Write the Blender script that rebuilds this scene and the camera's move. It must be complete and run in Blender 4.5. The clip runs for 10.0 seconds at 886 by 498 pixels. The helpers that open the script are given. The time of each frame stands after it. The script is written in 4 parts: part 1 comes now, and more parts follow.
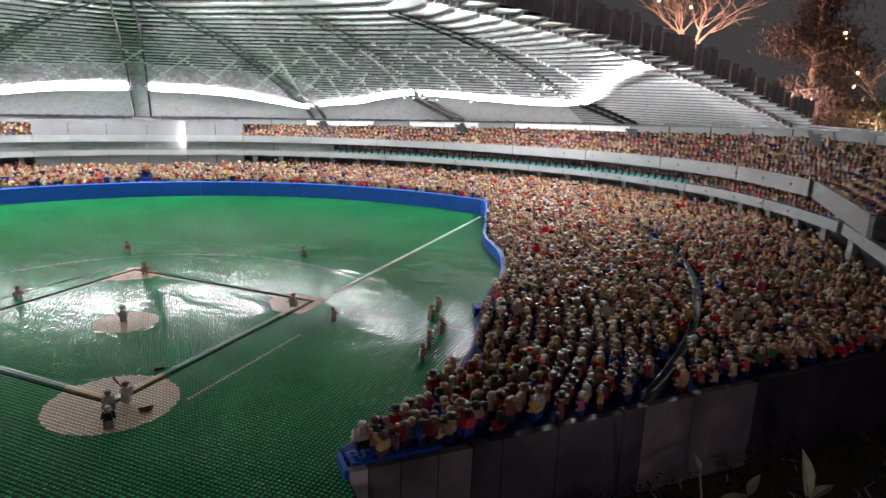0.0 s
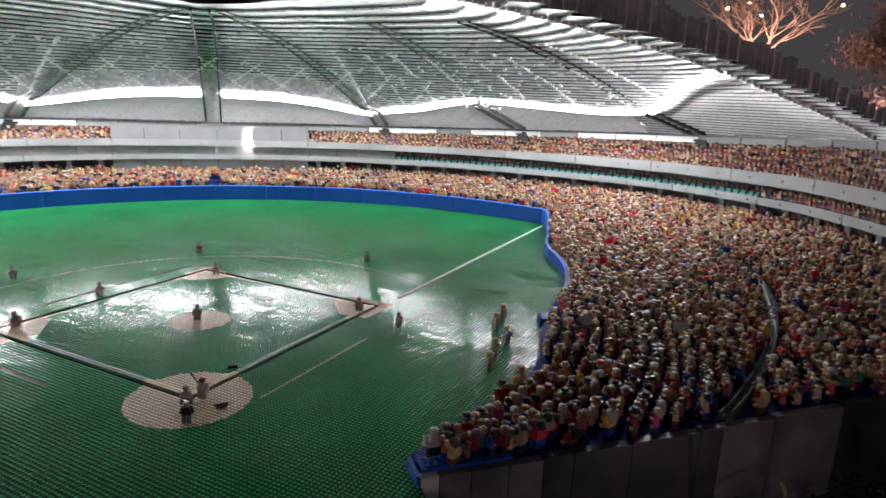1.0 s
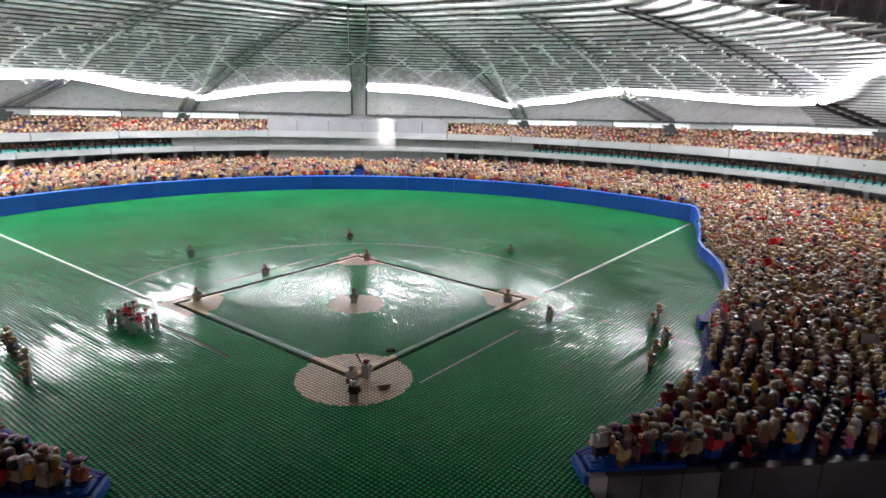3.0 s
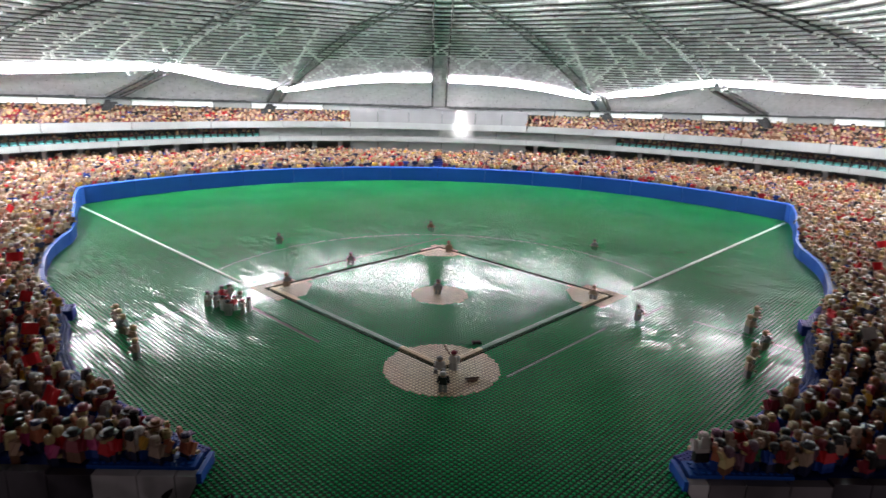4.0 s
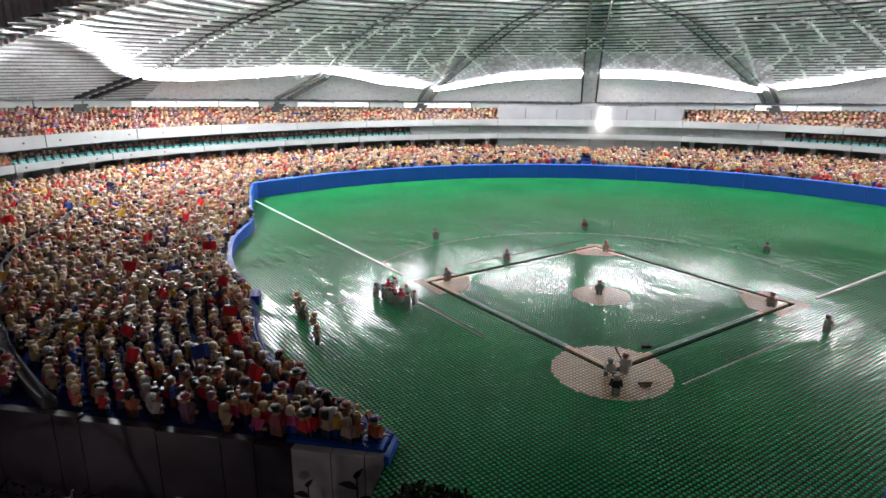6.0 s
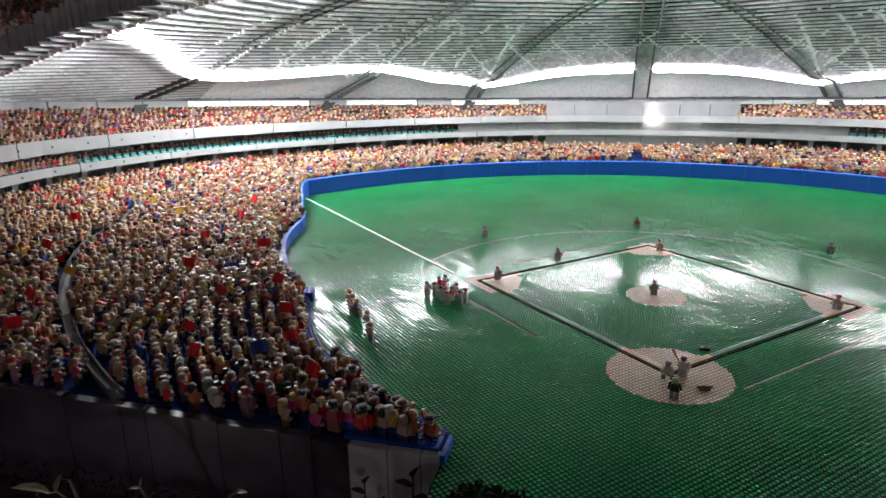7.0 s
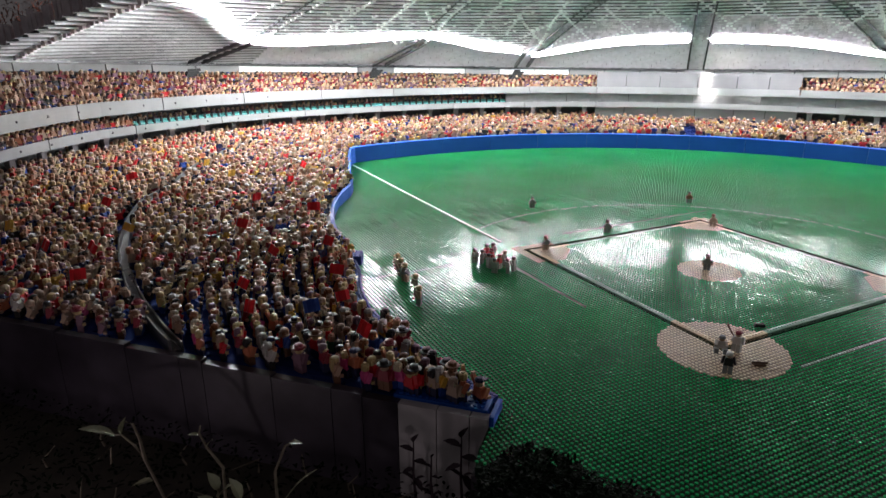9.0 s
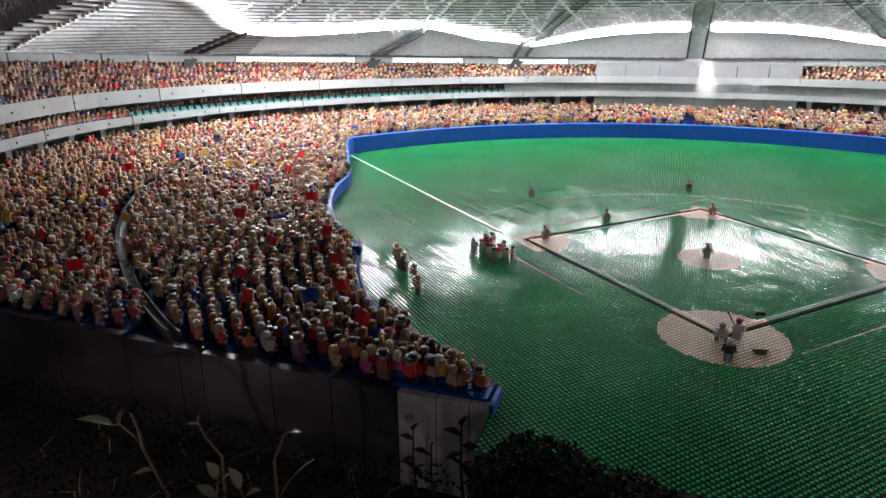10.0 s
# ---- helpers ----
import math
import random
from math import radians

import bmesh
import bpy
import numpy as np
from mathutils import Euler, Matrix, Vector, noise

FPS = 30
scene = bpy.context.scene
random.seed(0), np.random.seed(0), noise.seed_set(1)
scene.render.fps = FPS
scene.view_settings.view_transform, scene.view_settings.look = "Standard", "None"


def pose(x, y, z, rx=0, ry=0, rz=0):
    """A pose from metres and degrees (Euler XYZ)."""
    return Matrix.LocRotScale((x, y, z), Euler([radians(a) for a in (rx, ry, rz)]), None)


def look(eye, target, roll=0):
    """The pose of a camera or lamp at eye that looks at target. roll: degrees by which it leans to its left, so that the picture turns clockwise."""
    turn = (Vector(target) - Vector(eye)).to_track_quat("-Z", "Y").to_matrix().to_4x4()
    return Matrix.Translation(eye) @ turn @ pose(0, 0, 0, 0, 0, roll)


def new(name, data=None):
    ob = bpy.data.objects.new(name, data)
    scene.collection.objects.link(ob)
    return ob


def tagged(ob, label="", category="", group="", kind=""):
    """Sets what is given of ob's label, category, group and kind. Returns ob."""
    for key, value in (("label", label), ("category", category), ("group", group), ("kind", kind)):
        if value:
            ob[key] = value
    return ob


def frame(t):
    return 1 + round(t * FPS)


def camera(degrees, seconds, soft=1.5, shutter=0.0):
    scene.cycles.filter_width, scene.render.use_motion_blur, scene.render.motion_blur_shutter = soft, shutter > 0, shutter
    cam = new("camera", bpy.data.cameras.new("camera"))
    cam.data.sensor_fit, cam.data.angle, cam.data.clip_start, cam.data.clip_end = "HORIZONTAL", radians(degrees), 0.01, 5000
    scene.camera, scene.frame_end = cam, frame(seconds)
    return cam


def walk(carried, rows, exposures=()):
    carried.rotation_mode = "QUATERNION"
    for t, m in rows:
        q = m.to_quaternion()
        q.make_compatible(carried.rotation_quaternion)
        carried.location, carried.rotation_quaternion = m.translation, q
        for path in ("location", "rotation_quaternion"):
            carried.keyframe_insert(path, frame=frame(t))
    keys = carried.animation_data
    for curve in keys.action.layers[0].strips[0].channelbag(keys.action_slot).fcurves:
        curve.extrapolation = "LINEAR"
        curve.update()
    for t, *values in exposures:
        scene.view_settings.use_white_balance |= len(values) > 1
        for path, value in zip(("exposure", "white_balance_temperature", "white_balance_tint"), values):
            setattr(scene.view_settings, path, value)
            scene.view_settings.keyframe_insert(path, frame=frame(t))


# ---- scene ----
cam = camera(69.72, 10.0, shutter=0.5)
PATH = [
    (0, (0.0940, -0.8658, 0.4192), (0.4772, 0.0250, 0.1751), 1.95),
    (0.5, (0.0817, -0.8596, 0.4165), (0.4296, 0.0465, 0.1756), 2.37),
    (1, (0.0679, -0.8528, 0.4159), (0.3769, 0.0690, 0.1818), 2.33),
    (1.5, (0.0535, -0.8447, 0.4153), (0.3158, 0.0901, 0.1758), 2.26),
    (2, (0.0393, -0.8378, 0.4117), (0.2573, 0.1054, 0.1612), 1.90),
    (2.5, (0.0266, -0.8355, 0.4105), (0.1977, 0.1184, 0.1640), 1.65),
    (4, (-0.0183, -0.8248, 0.4057), (-0.0002, 0.1396, 0.1417), 1.61),
    (4.5, (-0.0358, -0.8240, 0.4060), (-0.0825, 0.1382, 0.1375), 1.45),
    (5, (-0.0493, -0.8262, 0.4061), (-0.1471, 0.1327, 0.1398), 1.33),
    (5.5, (-0.0645, -0.8296, 0.4046), (-0.2096, 0.1229, 0.1370), 0.57),
    (7, (-0.0899, -0.8315, 0.4083), (-0.3405, 0.0967, 0.1330), -0.90),
    (7.5, (-0.0978, -0.8345, 0.4062), (-0.3816, 0.0840, 0.1310), -1.05),
    (8, (-0.1032, -0.8382, 0.4032), (-0.4050, 0.0723, 0.1207), -0.79),
    (8.5, (-0.1075, -0.8375, 0.4012), (-0.4177, 0.0649, 0.1022), -0.39),
    (9, (-0.1062, -0.8375, 0.3966), (-0.4120, 0.0612, 0.0821), -0.29),
    (9.5, (-0.1076, -0.8350, 0.3924), (-0.4110, 0.0605, 0.0669), -0.29),
    (10, (-0.1076, -0.8344, 0.3907), (-0.4105, 0.0609, 0.0642), -0.46),
]
# the plan below is laid out at three quarters of true size; SCALE brings it to true size, 8 mm from stud to stud
SCALE = 4 / 3
walk(cam, [(t, look(Vector(eye) * SCALE, Vector(target) * SCALE, roll)) for t, eye, target, roll in PATH],
     exposures=[(0, 0.06), (2.0, 0.06), (4.0, 0.10), (5.5, 0.16), (7.0, 0.21), (8.5, 0.24), (10, 0.20)])

# ---- world and large lights ----
world = bpy.data.worlds.new("night")
scene.world = world
world.use_nodes = True
bg = world.node_tree.nodes["Background"]
bg.inputs[0].default_value = (0.55, 0.50, 0.52, 1)
bg.inputs[1].default_value = 0.095

STRIP_POWER = 94.0      # the white strip lights under the roof

# ---- materials ----
def node(nt, kind, **inputs):
    n = nt.nodes.new(kind)
    for k, v in inputs.items():
        n.inputs[k.replace("_", " ")].default_value = v
    return n


def material(name, color, rough=0.4, vary=0.12, scale=40.0, bump=0.0, bump_scale=300.0, metal=0.0, coat=0.0, spec=0.5, stain=0.0, stain_scale=6.0, random_piece=0.0, bump_depth=0.002, coat_rough=0.1, ridge=0.0):
    m = bpy.data.materials.new(name)
    m.use_nodes = True
    nt = m.node_tree
    b = nt.nodes["Principled BSDF"]
    b.inputs["Roughness"].default_value = rough
    b.inputs["Metallic"].default_value = metal
    b.inputs["Coat Weight"].default_value = coat
    b.inputs["Coat Roughness"].default_value = coat_rough
    b.inputs["Specular IOR Level"].default_value = spec
    tc = node(nt, "ShaderNodeTexCoord")
    fine = node(nt, "ShaderNodeTexNoise", Scale=scale, Detail=4.0)
    big = node(nt, "ShaderNodeTexNoise", Scale=stain_scale, Detail=3.0)
    nt.links.new(tc.outputs["Object"], fine.inputs["Vector"])
    nt.links.new(tc.outputs["Object"], big.inputs["Vector"])
    rng = node(nt, "ShaderNodeMapRange", From_Min=0.3, From_Max=0.7, To_Min=1 - vary, To_Max=1 + vary)
    nt.links.new(fine.outputs["Fac"], rng.inputs["Value"])
    rng2 = node(nt, "ShaderNodeMapRange", From_Min=0.35, From_Max=0.65, To_Min=1 - stain, To_Max=1 + stain * 0.5)
    nt.links.new(big.outputs["Fac"], rng2.inputs["Value"])
    mul = node(nt, "ShaderNodeMath")
    mul.operation = "MULTIPLY"
    nt.links.new(rng.outputs["Result"], mul.inputs[0])
    nt.links.new(rng2.outputs["Result"], mul.inputs[1])
    last = mul.outputs[0]
    if random_piece:
        isl = node(nt, "ShaderNodeNewGeometry")
        r3 = node(nt, "ShaderNodeMapRange", To_Min=1 - random_piece, To_Max=1 + random_piece)
        nt.links.new(isl.outputs["Random Per Island"], r3.inputs["Value"])
        mul2 = node(nt, "ShaderNodeMath")
        mul2.operation = "MULTIPLY"
        nt.links.new(last, mul2.inputs[0])
        nt.links.new(r3.outputs["Result"], mul2.inputs[1])
        last = mul2.outputs[0]
    mix = node(nt, "ShaderNodeVectorMath")
    mix.operation = "SCALE"
    mix.inputs[0].default_value = color
    nt.links.new(last, mix.inputs["Scale"])
    nt.links.new(mix.outputs[0], b.inputs["Base Color"])
    rr = node(nt, "ShaderNodeMapRange", From_Min=0.3, From_Max=0.7, To_Min=rough * 0.75, To_Max=min(1, rough * 1.25))
    nt.links.new(big.outputs["Fac"], rr.inputs["Value"])
    nt.links.new(rr.outputs["Result"], b.inputs["Roughness"])
    if bump:
        bn = node(nt, "ShaderNodeTexNoise", Scale=bump_scale, Detail=3.0)
        nt.links.new(tc.outputs["Object"], bn.inputs["Vector"])
        bp = node(nt, "ShaderNodeBump", Strength=bump, Distance=bump_depth)
        nt.links.new(bn.outputs["Fac"], bp.inputs["Height"])
        nt.links.new(bp.outputs["Normal"], b.inputs["Normal"])
        nt.links.new(bp.outputs["Normal"], b.inputs["Coat Normal"])
    if ridge:
        # thin level joints between stacked plates
        wv = node(nt, "ShaderNodeTexWave", Scale=30.0, Distortion=1.2, Detail=2.0, Detail_Scale=0.8)
        wv.bands_direction = "Z"
        nt.links.new(tc.outputs["Object"], wv.inputs["Vector"])
        bp = node(nt, "ShaderNodeBump", Strength=ridge, Distance=0.003)
        nt.links.new(wv.outputs["Fac"], bp.inputs["Height"])
        nt.links.new(bp.outputs["Normal"], b.inputs["Normal"])
    return m


def glow(name, color, power):
    m = bpy.data.materials.new(name)
    m.use_nodes = True
    nt = m.node_tree
    nt.nodes.remove(nt.nodes["Principled BSDF"])
    e = node(nt, "ShaderNodeEmission", Color=(*color, 1), Strength=power)
    nt.links.new(e.outputs[0], nt.nodes["Material Output"].inputs[0])
    return m


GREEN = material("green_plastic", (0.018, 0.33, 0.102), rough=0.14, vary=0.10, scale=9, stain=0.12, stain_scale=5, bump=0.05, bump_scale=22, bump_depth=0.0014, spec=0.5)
GREEN_GAP = material("green_plate_gap_shade", (0.003, 0.024, 0.010), rough=0.5, vary=0.2, scale=40, stain=0.2, spec=0.12)
TAN_GAP = material("tan_plate_gap_shade", (0.19, 0.12, 0.075), rough=0.4, vary=0.2, scale=60)
HAIRLINE = material("rib_grey_plastic", (0.13, 0.13, 0.135), rough=0.5, spec=0.2)
RIB_DARK = material("dark_rib_plastic", (0.03, 0.03, 0.032), rough=0.55, spec=0.2)
FLANK = material("glossy_brick_side", (0.42, 0.42, 0.43), rough=0.10, vary=0.1, scale=60, bump=0.7, bump_scale=130, bump_depth=0.0016)
GREY_GLOSS = material("glossy_light_grey_plastic", (0.19, 0.185, 0.197), rough=0.05, vary=0.05, scale=20, stain=0.08, random_piece=0.06, ridge=0.04)
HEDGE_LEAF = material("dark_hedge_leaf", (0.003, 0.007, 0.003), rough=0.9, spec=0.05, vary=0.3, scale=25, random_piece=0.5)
WHITE = material("white_lit_plastic", (0.74, 0.75, 0.76), rough=0.12, vary=0.06, scale=20, stain=0.1)
GREEN_DARK = material("dark_green_block_and_groove_shade", (0.004, 0.014, 0.008), rough=0.6, spec=0.15)
GREEN_LIP = material("sand_green_tile", (0.19, 0.37, 0.27), rough=0.45)
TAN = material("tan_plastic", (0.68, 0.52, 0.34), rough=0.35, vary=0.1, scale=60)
TAN_DARK = material("brown_plastic", (0.10, 0.05, 0.03), rough=0.4)
LINE = material("pale_line_tile", (0.34, 0.50, 0.40), rough=0.45)
LINE_STUD = material("pale_green_stud", (0.19, 0.37, 0.27), rough=0.35)
BLUE = material("blue_plastic", (0.006, 0.060, 0.30), rough=0.6, spec=0.2, vary=0.06, scale=20, random_piece=0.08)
BLUE_DARK = material("dark_blue_plastic", (0.012, 0.030, 0.18), rough=0.6, spec=0.2, random_piece=0.25)
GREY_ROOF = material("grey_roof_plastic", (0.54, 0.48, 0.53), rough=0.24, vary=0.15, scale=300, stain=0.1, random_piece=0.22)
ROOF_RISER = material("pale_lit_brick_side", (0.60, 0.57, 0.61), rough=0.22, vary=0.1, scale=60)
ROOF_GAP = material("grey_gap_shade", (0.10, 0.10, 0.105), rough=0.4, vary=0.1)
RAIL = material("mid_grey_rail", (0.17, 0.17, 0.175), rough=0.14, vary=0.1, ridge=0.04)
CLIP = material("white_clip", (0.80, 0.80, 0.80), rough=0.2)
ROOF_UNDER = material("pale_lit_underside", (0.90, 0.85, 0.90), rough=0.28, vary=0.25, scale=260)
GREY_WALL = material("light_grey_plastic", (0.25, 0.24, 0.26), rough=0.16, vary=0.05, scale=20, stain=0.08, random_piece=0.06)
GREY_PALE = material("pale_grey_plastic", (0.24, 0.245, 0.25), rough=0.08, vary=0.05, scale=20, stain=0.06, ridge=0.03)
GREY_DARK = material("dark_grey_plastic", (0.06, 0.063, 0.067), rough=0.3, vary=0.1)
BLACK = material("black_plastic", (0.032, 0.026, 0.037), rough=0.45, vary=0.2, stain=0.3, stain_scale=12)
TEAL = material("teal_plastic", (0.055, 0.24, 0.235), rough=0.45, random_piece=0.15)
SOIL = material("dark_soil", (0.03, 0.024, 0.018), rough=0.95, vary=0.5, scale=30, bump=0.8, bump_scale=60)
LEAF = material("shrub_leaf", (0.012, 0.026, 0.011), rough=0.8, spec=0.15, vary=0.3, scale=25, random_piece=0.5)
LEAF_PALE = material("pale_leaf", (0.22, 0.22, 0.14), rough=0.28, vary=0.25, scale=60)
LEAF_BROWN = material("brown_evergreen_leaf", (0.075, 0.045, 0.038), rough=0.6, spec=0.25, vary=0.3, scale=25, random_piece=0.5)
SHADOW_LEAF = material("leaf_shadow_brown", (0.045, 0.032, 0.040), rough=0.7, spec=0.15, vary=0.3, scale=60)
STEM = material("grey_stem", (0.13, 0.11, 0.08), rough=0.7, vary=0.3, scale=90)
BARK = material("tree_bark", (0.28, 0.20, 0.17), rough=0.85, vary=0.35, scale=25, bump=0.5, bump_scale=60)
SLAT = material("dark_slat", (0.66, 0.62, 0.65), rough=0.45, vary=0.2, random_piece=0.35)
STAND = material("dark_blue_step_plastic", (0.014, 0.028, 0.13), rough=0.8, spec=0.05, random_piece=0.2)
CONCRETE = material("lit_grey_panel", (0.40, 0.38, 0.39), rough=0.55, vary=0.12, scale=30, stain=0.25, stain_scale=9)
DIM_PANEL = material("half_lit_panel", (0.095, 0.082, 0.092), rough=0.5, vary=0.2, scale=30, stain=0.35, stain_scale=14)
LAMP = glow("white_strip_light", (0.955, 0.98, 1.0), STRIP_POWER)
BULB = glow("warm_bulb", (1.0, 0.55, 0.25), 14.0)

PALETTE = [
    ("yellow", (0.47, 0.34, 0.16)), ("nougat", (0.36, 0.22, 0.15)), ("black", (0.016, 0.014, 0.016)), ("brown", (0.15, 0.066, 0.036)),
    ("tan", (0.34, 0.24, 0.18)), ("red", (0.46, 0.014, 0.022)), ("white", (0.42, 0.39, 0.37)), ("blue", (0.015, 0.05, 0.26)),
    ("navy", (0.014, 0.018, 0.06)), ("orange", (0.40, 0.13, 0.07)), ("green", (0.03, 0.13, 0.06)), ("maroon", (0.20, 0.018, 0.032)),
    ("grey", (0.22, 0.22, 0.23)), ("bright", (0.66, 0.38, 0.06)), ("auburn", (0.24, 0.085, 0.04)), ("pink", (0.48, 0.06, 0.20)),
    ("skin", (0.43, 0.29, 0.21)), ("dusk", (0.16, 0.085, 0.12)), ("cream", (0.50, 0.42, 0.28)), ("silver", (0.50, 0.48, 0.47)),
]
TOY = [material("toy_" + n, tuple(0.84 * v for v in c), rough=0.5, vary=0.08, scale=200, spec=0.26, random_piece=0.3) for n, c in PALETTE]
TI = {n: i for i, (n, _) in enumerate(PALETTE)}


# ---- mesh building ----
class Geo:
    """Gathers vertices and faces, with a material number for each face."""

    def __init__(self):
        self.v, self.f, self.m = [], [], []

    def add(self, verts, faces, mi=0):
        n = len(self.v)
        self.v += [tuple(p) for p in verts]
        self.f += [tuple(n + i for i in f) for f in faces]
        self.m += [mi] * len(faces)
        return self

    def box(self, c, s, mi=0, m=None, top=1.0):
        """A box about c with sizes s; top narrows its upper side."""
        x, y, z = (d / 2 for d in s)
        pts = [Vector((sx * x * k, sy * y * k, sz * z)) for sz, k in ((-1, 1.0), (1, top)) for sx, sy in ((-1, -1), (1, -1), (1, 1), (-1, 1))]
        pts = [(m @ p if m else p) + Vector(c) for p in pts]
        return self.add(pts, [(3, 2, 1, 0), (4, 5, 6, 7), (0, 1, 5, 4), (1, 2, 6, 5), (2, 3, 7, 6), (3, 0, 4, 7)], mi)

    def lathe(self, c, profile, n=8, mi=0, m=None):
        """Rings of (radius, height) about z."""
        pts, faces = [], []
        for r, z in profile:
            for k in range(n):
                a = 2 * math.pi * k / n
                p = Vector((r * math.cos(a), r * math.sin(a), z))
                pts.append((m @ p if m else p) + Vector(c))
        for j in range(len(profile) - 1):
            for k in range(n):
                k2 = (k + 1) % n
                faces.append((j * n + k, j * n + k2, (j + 1) * n + k2, (j + 1) * n + k))
        faces.append(tuple(range((len(profile) - 1) * n, len(profile) * n)))
        faces.append(tuple(reversed(range(n))))
        return self.add(pts, faces, mi)

    def prism(self, poly, z0, z1, mi=0):
        n = len(poly)
        pts = [(x, y, z0) for x, y in poly] + [(x, y, z1) for x, y in poly]
        faces = [tuple(range(n, 2 * n)), tuple(reversed(range(n)))] + [(k, (k + 1) % n, n + (k + 1) % n, n + k) for k in range(n)]
        return self.add(pts, faces, mi)

    def tube(self, path, radii, n=6, mi=0):
        pts, faces = [], []
        path = [Vector(p) for p in path]
        for j, p in enumerate(path):
            d = (path[min(j + 1, len(path) - 1)] - path[max(j - 1, 0)]).normalized()
            a = d.orthogonal().normalized()
            b = d.cross(a)
            r = radii[j] if hasattr(radii, "__len__") else radii
            pts += [p + r * (math.cos(t) * a + math.sin(t) * b) for t in (2 * math.pi * k / n for k in range(n))]
        for j in range(len(path) - 1):
            faces += [(j * n + k, j * n + (k + 1) % n, (j + 1) * n + (k + 1) % n, (j + 1) * n + k) for k in range(n)]
        faces += [tuple(reversed(range(n))), tuple(range((len(path) - 1) * n, len(path) * n))]
        return self.add(pts, faces, mi)

    def sweep(self, sections, mi=0, closed=True, caps=True):
        """Joins equal sections (lists of points) along a run."""
        n = len(sections[0])
        pts = [p for s in sections for p in s]
        faces = []
        for j in range(len(sections) - 1):
            for k in range(n if closed else n - 1):
                k2 = (k + 1) % n
                faces.append((j * n + k, j * n + k2, (j + 1) * n + k2, (j + 1) * n + k))
        if closed and caps:
            faces += [tuple(reversed(range(n))), tuple(range((len(sections) - 1) * n, len(sections) * n))]
        return self.add(pts, faces, mi)

    def mesh(self, name, mats, smooth=False):
        me = bpy.data.meshes.new(name)
        me.from_pydata(self.v, [], self.f)
        for m in mats if isinstance(mats, (list, tuple)) else [mats]:
            me.materials.append(m)
        me.polygons.foreach_set("material_index", self.m)
        if smooth:
            me.polygons.foreach_set("use_smooth", [True] * len(self.f))
        me.update()
        return me

    def thing(self, name, mats, label="", category="", group="", kind="", smooth=False):
        return tagged(new(name, self.mesh(name, mats, smooth)), label, category, group, kind)


def part(name, geo, mats, parent, label="", smooth=False):
    ob = new(name, geo.mesh(name, mats, smooth))
    ob.parent = parent
    return tagged(ob, label)


def empty(name, label, category, group="", kind="", at=(0, 0, 0)):
    ob = tagged(new(name), label, category, group, kind)
    ob.location = at
    ob.empty_display_size = 0.02
    return ob


def arrays(geo):
    """A Geo as arrays, for repeating it many times."""
    v = np.array(geo.v, np.float32)
    loops = np.array([i for f in geo.f for i in f], np.int32)
    totals = np.array([len(f) for f in geo.f], np.int32)
    return v, loops, totals, np.array(geo.m, np.int32)


def repeat_mesh(name, batches, mats):
    """One mesh of many copies. batches: (arrays, places Nx3, yaw N, scale N)."""
    vs, ls, ts, ms, base = [], [], [], [], 0
    for (v, loops, totals, mi), pos, yaw, sc in batches:
        n = len(pos)
        if not n:
            continue
        c, s = np.cos(yaw)[:, None], np.sin(yaw)[:, None]
        x, y, z = v[None, :, 0] * sc[:, None], v[None, :, 1] * sc[:, None], v[None, :, 2] * sc[:, None]
        out = np.stack([x * c - y * s + pos[:, 0:1], x * s + y * c + pos[:, 1:2], z + pos[:, 2:3]], -1)
        vs.append(out.reshape(-1, 3))
        ls.append((loops[None] + base + (np.arange(n) * len(v))[:, None]).ravel())
        ts.append(np.tile(totals, n))
        ms.append(np.tile(mi, n))
        base += n * len(v)
    v, loops, totals, mi = (np.concatenate(a) for a in (vs, ls, ts, ms))
    me = bpy.data.meshes.new(name)
    me.vertices.add(len(v))
    me.loops.add(len(loops))
    me.polygons.add(len(totals))
    me.vertices.foreach_set("co", v.astype(np.float32).ravel())
    me.loops.foreach_set("vertex_index", loops.astype(np.int32))
    me.polygons.foreach_set("loop_start", np.concatenate([[0], np.cumsum(totals)[:-1]]).astype(np.int32))
    for m in mats:
        me.materials.append(m)
    me.polygons.foreach_set("material_index", mi.astype(np.int32))
    me.update(calc_edges=True)
    me.shade_flat()
    return me


# ---- plan: metres, home plate at the origin, centre field towards +y ----
CX, CY = 0.0, 0.42          # middle of the round bowl
STUD = 0.008 / SCALE
SIDE = 0.48                 # base path
CUT_Y = -0.255              # plane in which the model's stands end
GROUND_Z = -0.115
deg = math.degrees


def lerp_table(table):
    xs, ys = zip(*table)
    return lambda a: float(np.interp(abs(a), xs, ys))


shape = lerp_table([(0, 1), (25, 1.03), (48, 1.07), (70, 1.12), (85, 1.12), (97, 1.08), (110, 1.03), (125, 1.0)])
r_in = lerp_table([(0, 1.255), (58.5, 1.255), (59.5, 1.235), (66, 1.06), (72.5, 0.93), (76, 0.89), (84, 0.84), (92.6, 0.78), (103, 0.714), (107, 0.68), (118, 0.658), (133, 0.672), (142.5, 0.667), (149.7, 0.672), (158.6, 0.684)])
aisle_r = lerp_table([(60, 1.60), (78, 1.37), (84, 1.306), (91.4, 1.216), (99, 1.18), (109.6, 1.104), (119.4, 1.033), (128, 0.981), (137, 0.937), (160, 0.90)])
z_first = lerp_table([(0, 0.030), (57, 0.030), (64, 0.018), (75, 0.010), (160, 0.006)])
up_top = lerp_table([(0, 0.212), (40, 0.213), (70, 0.226), (90, 0.236), (110, 0.238)])
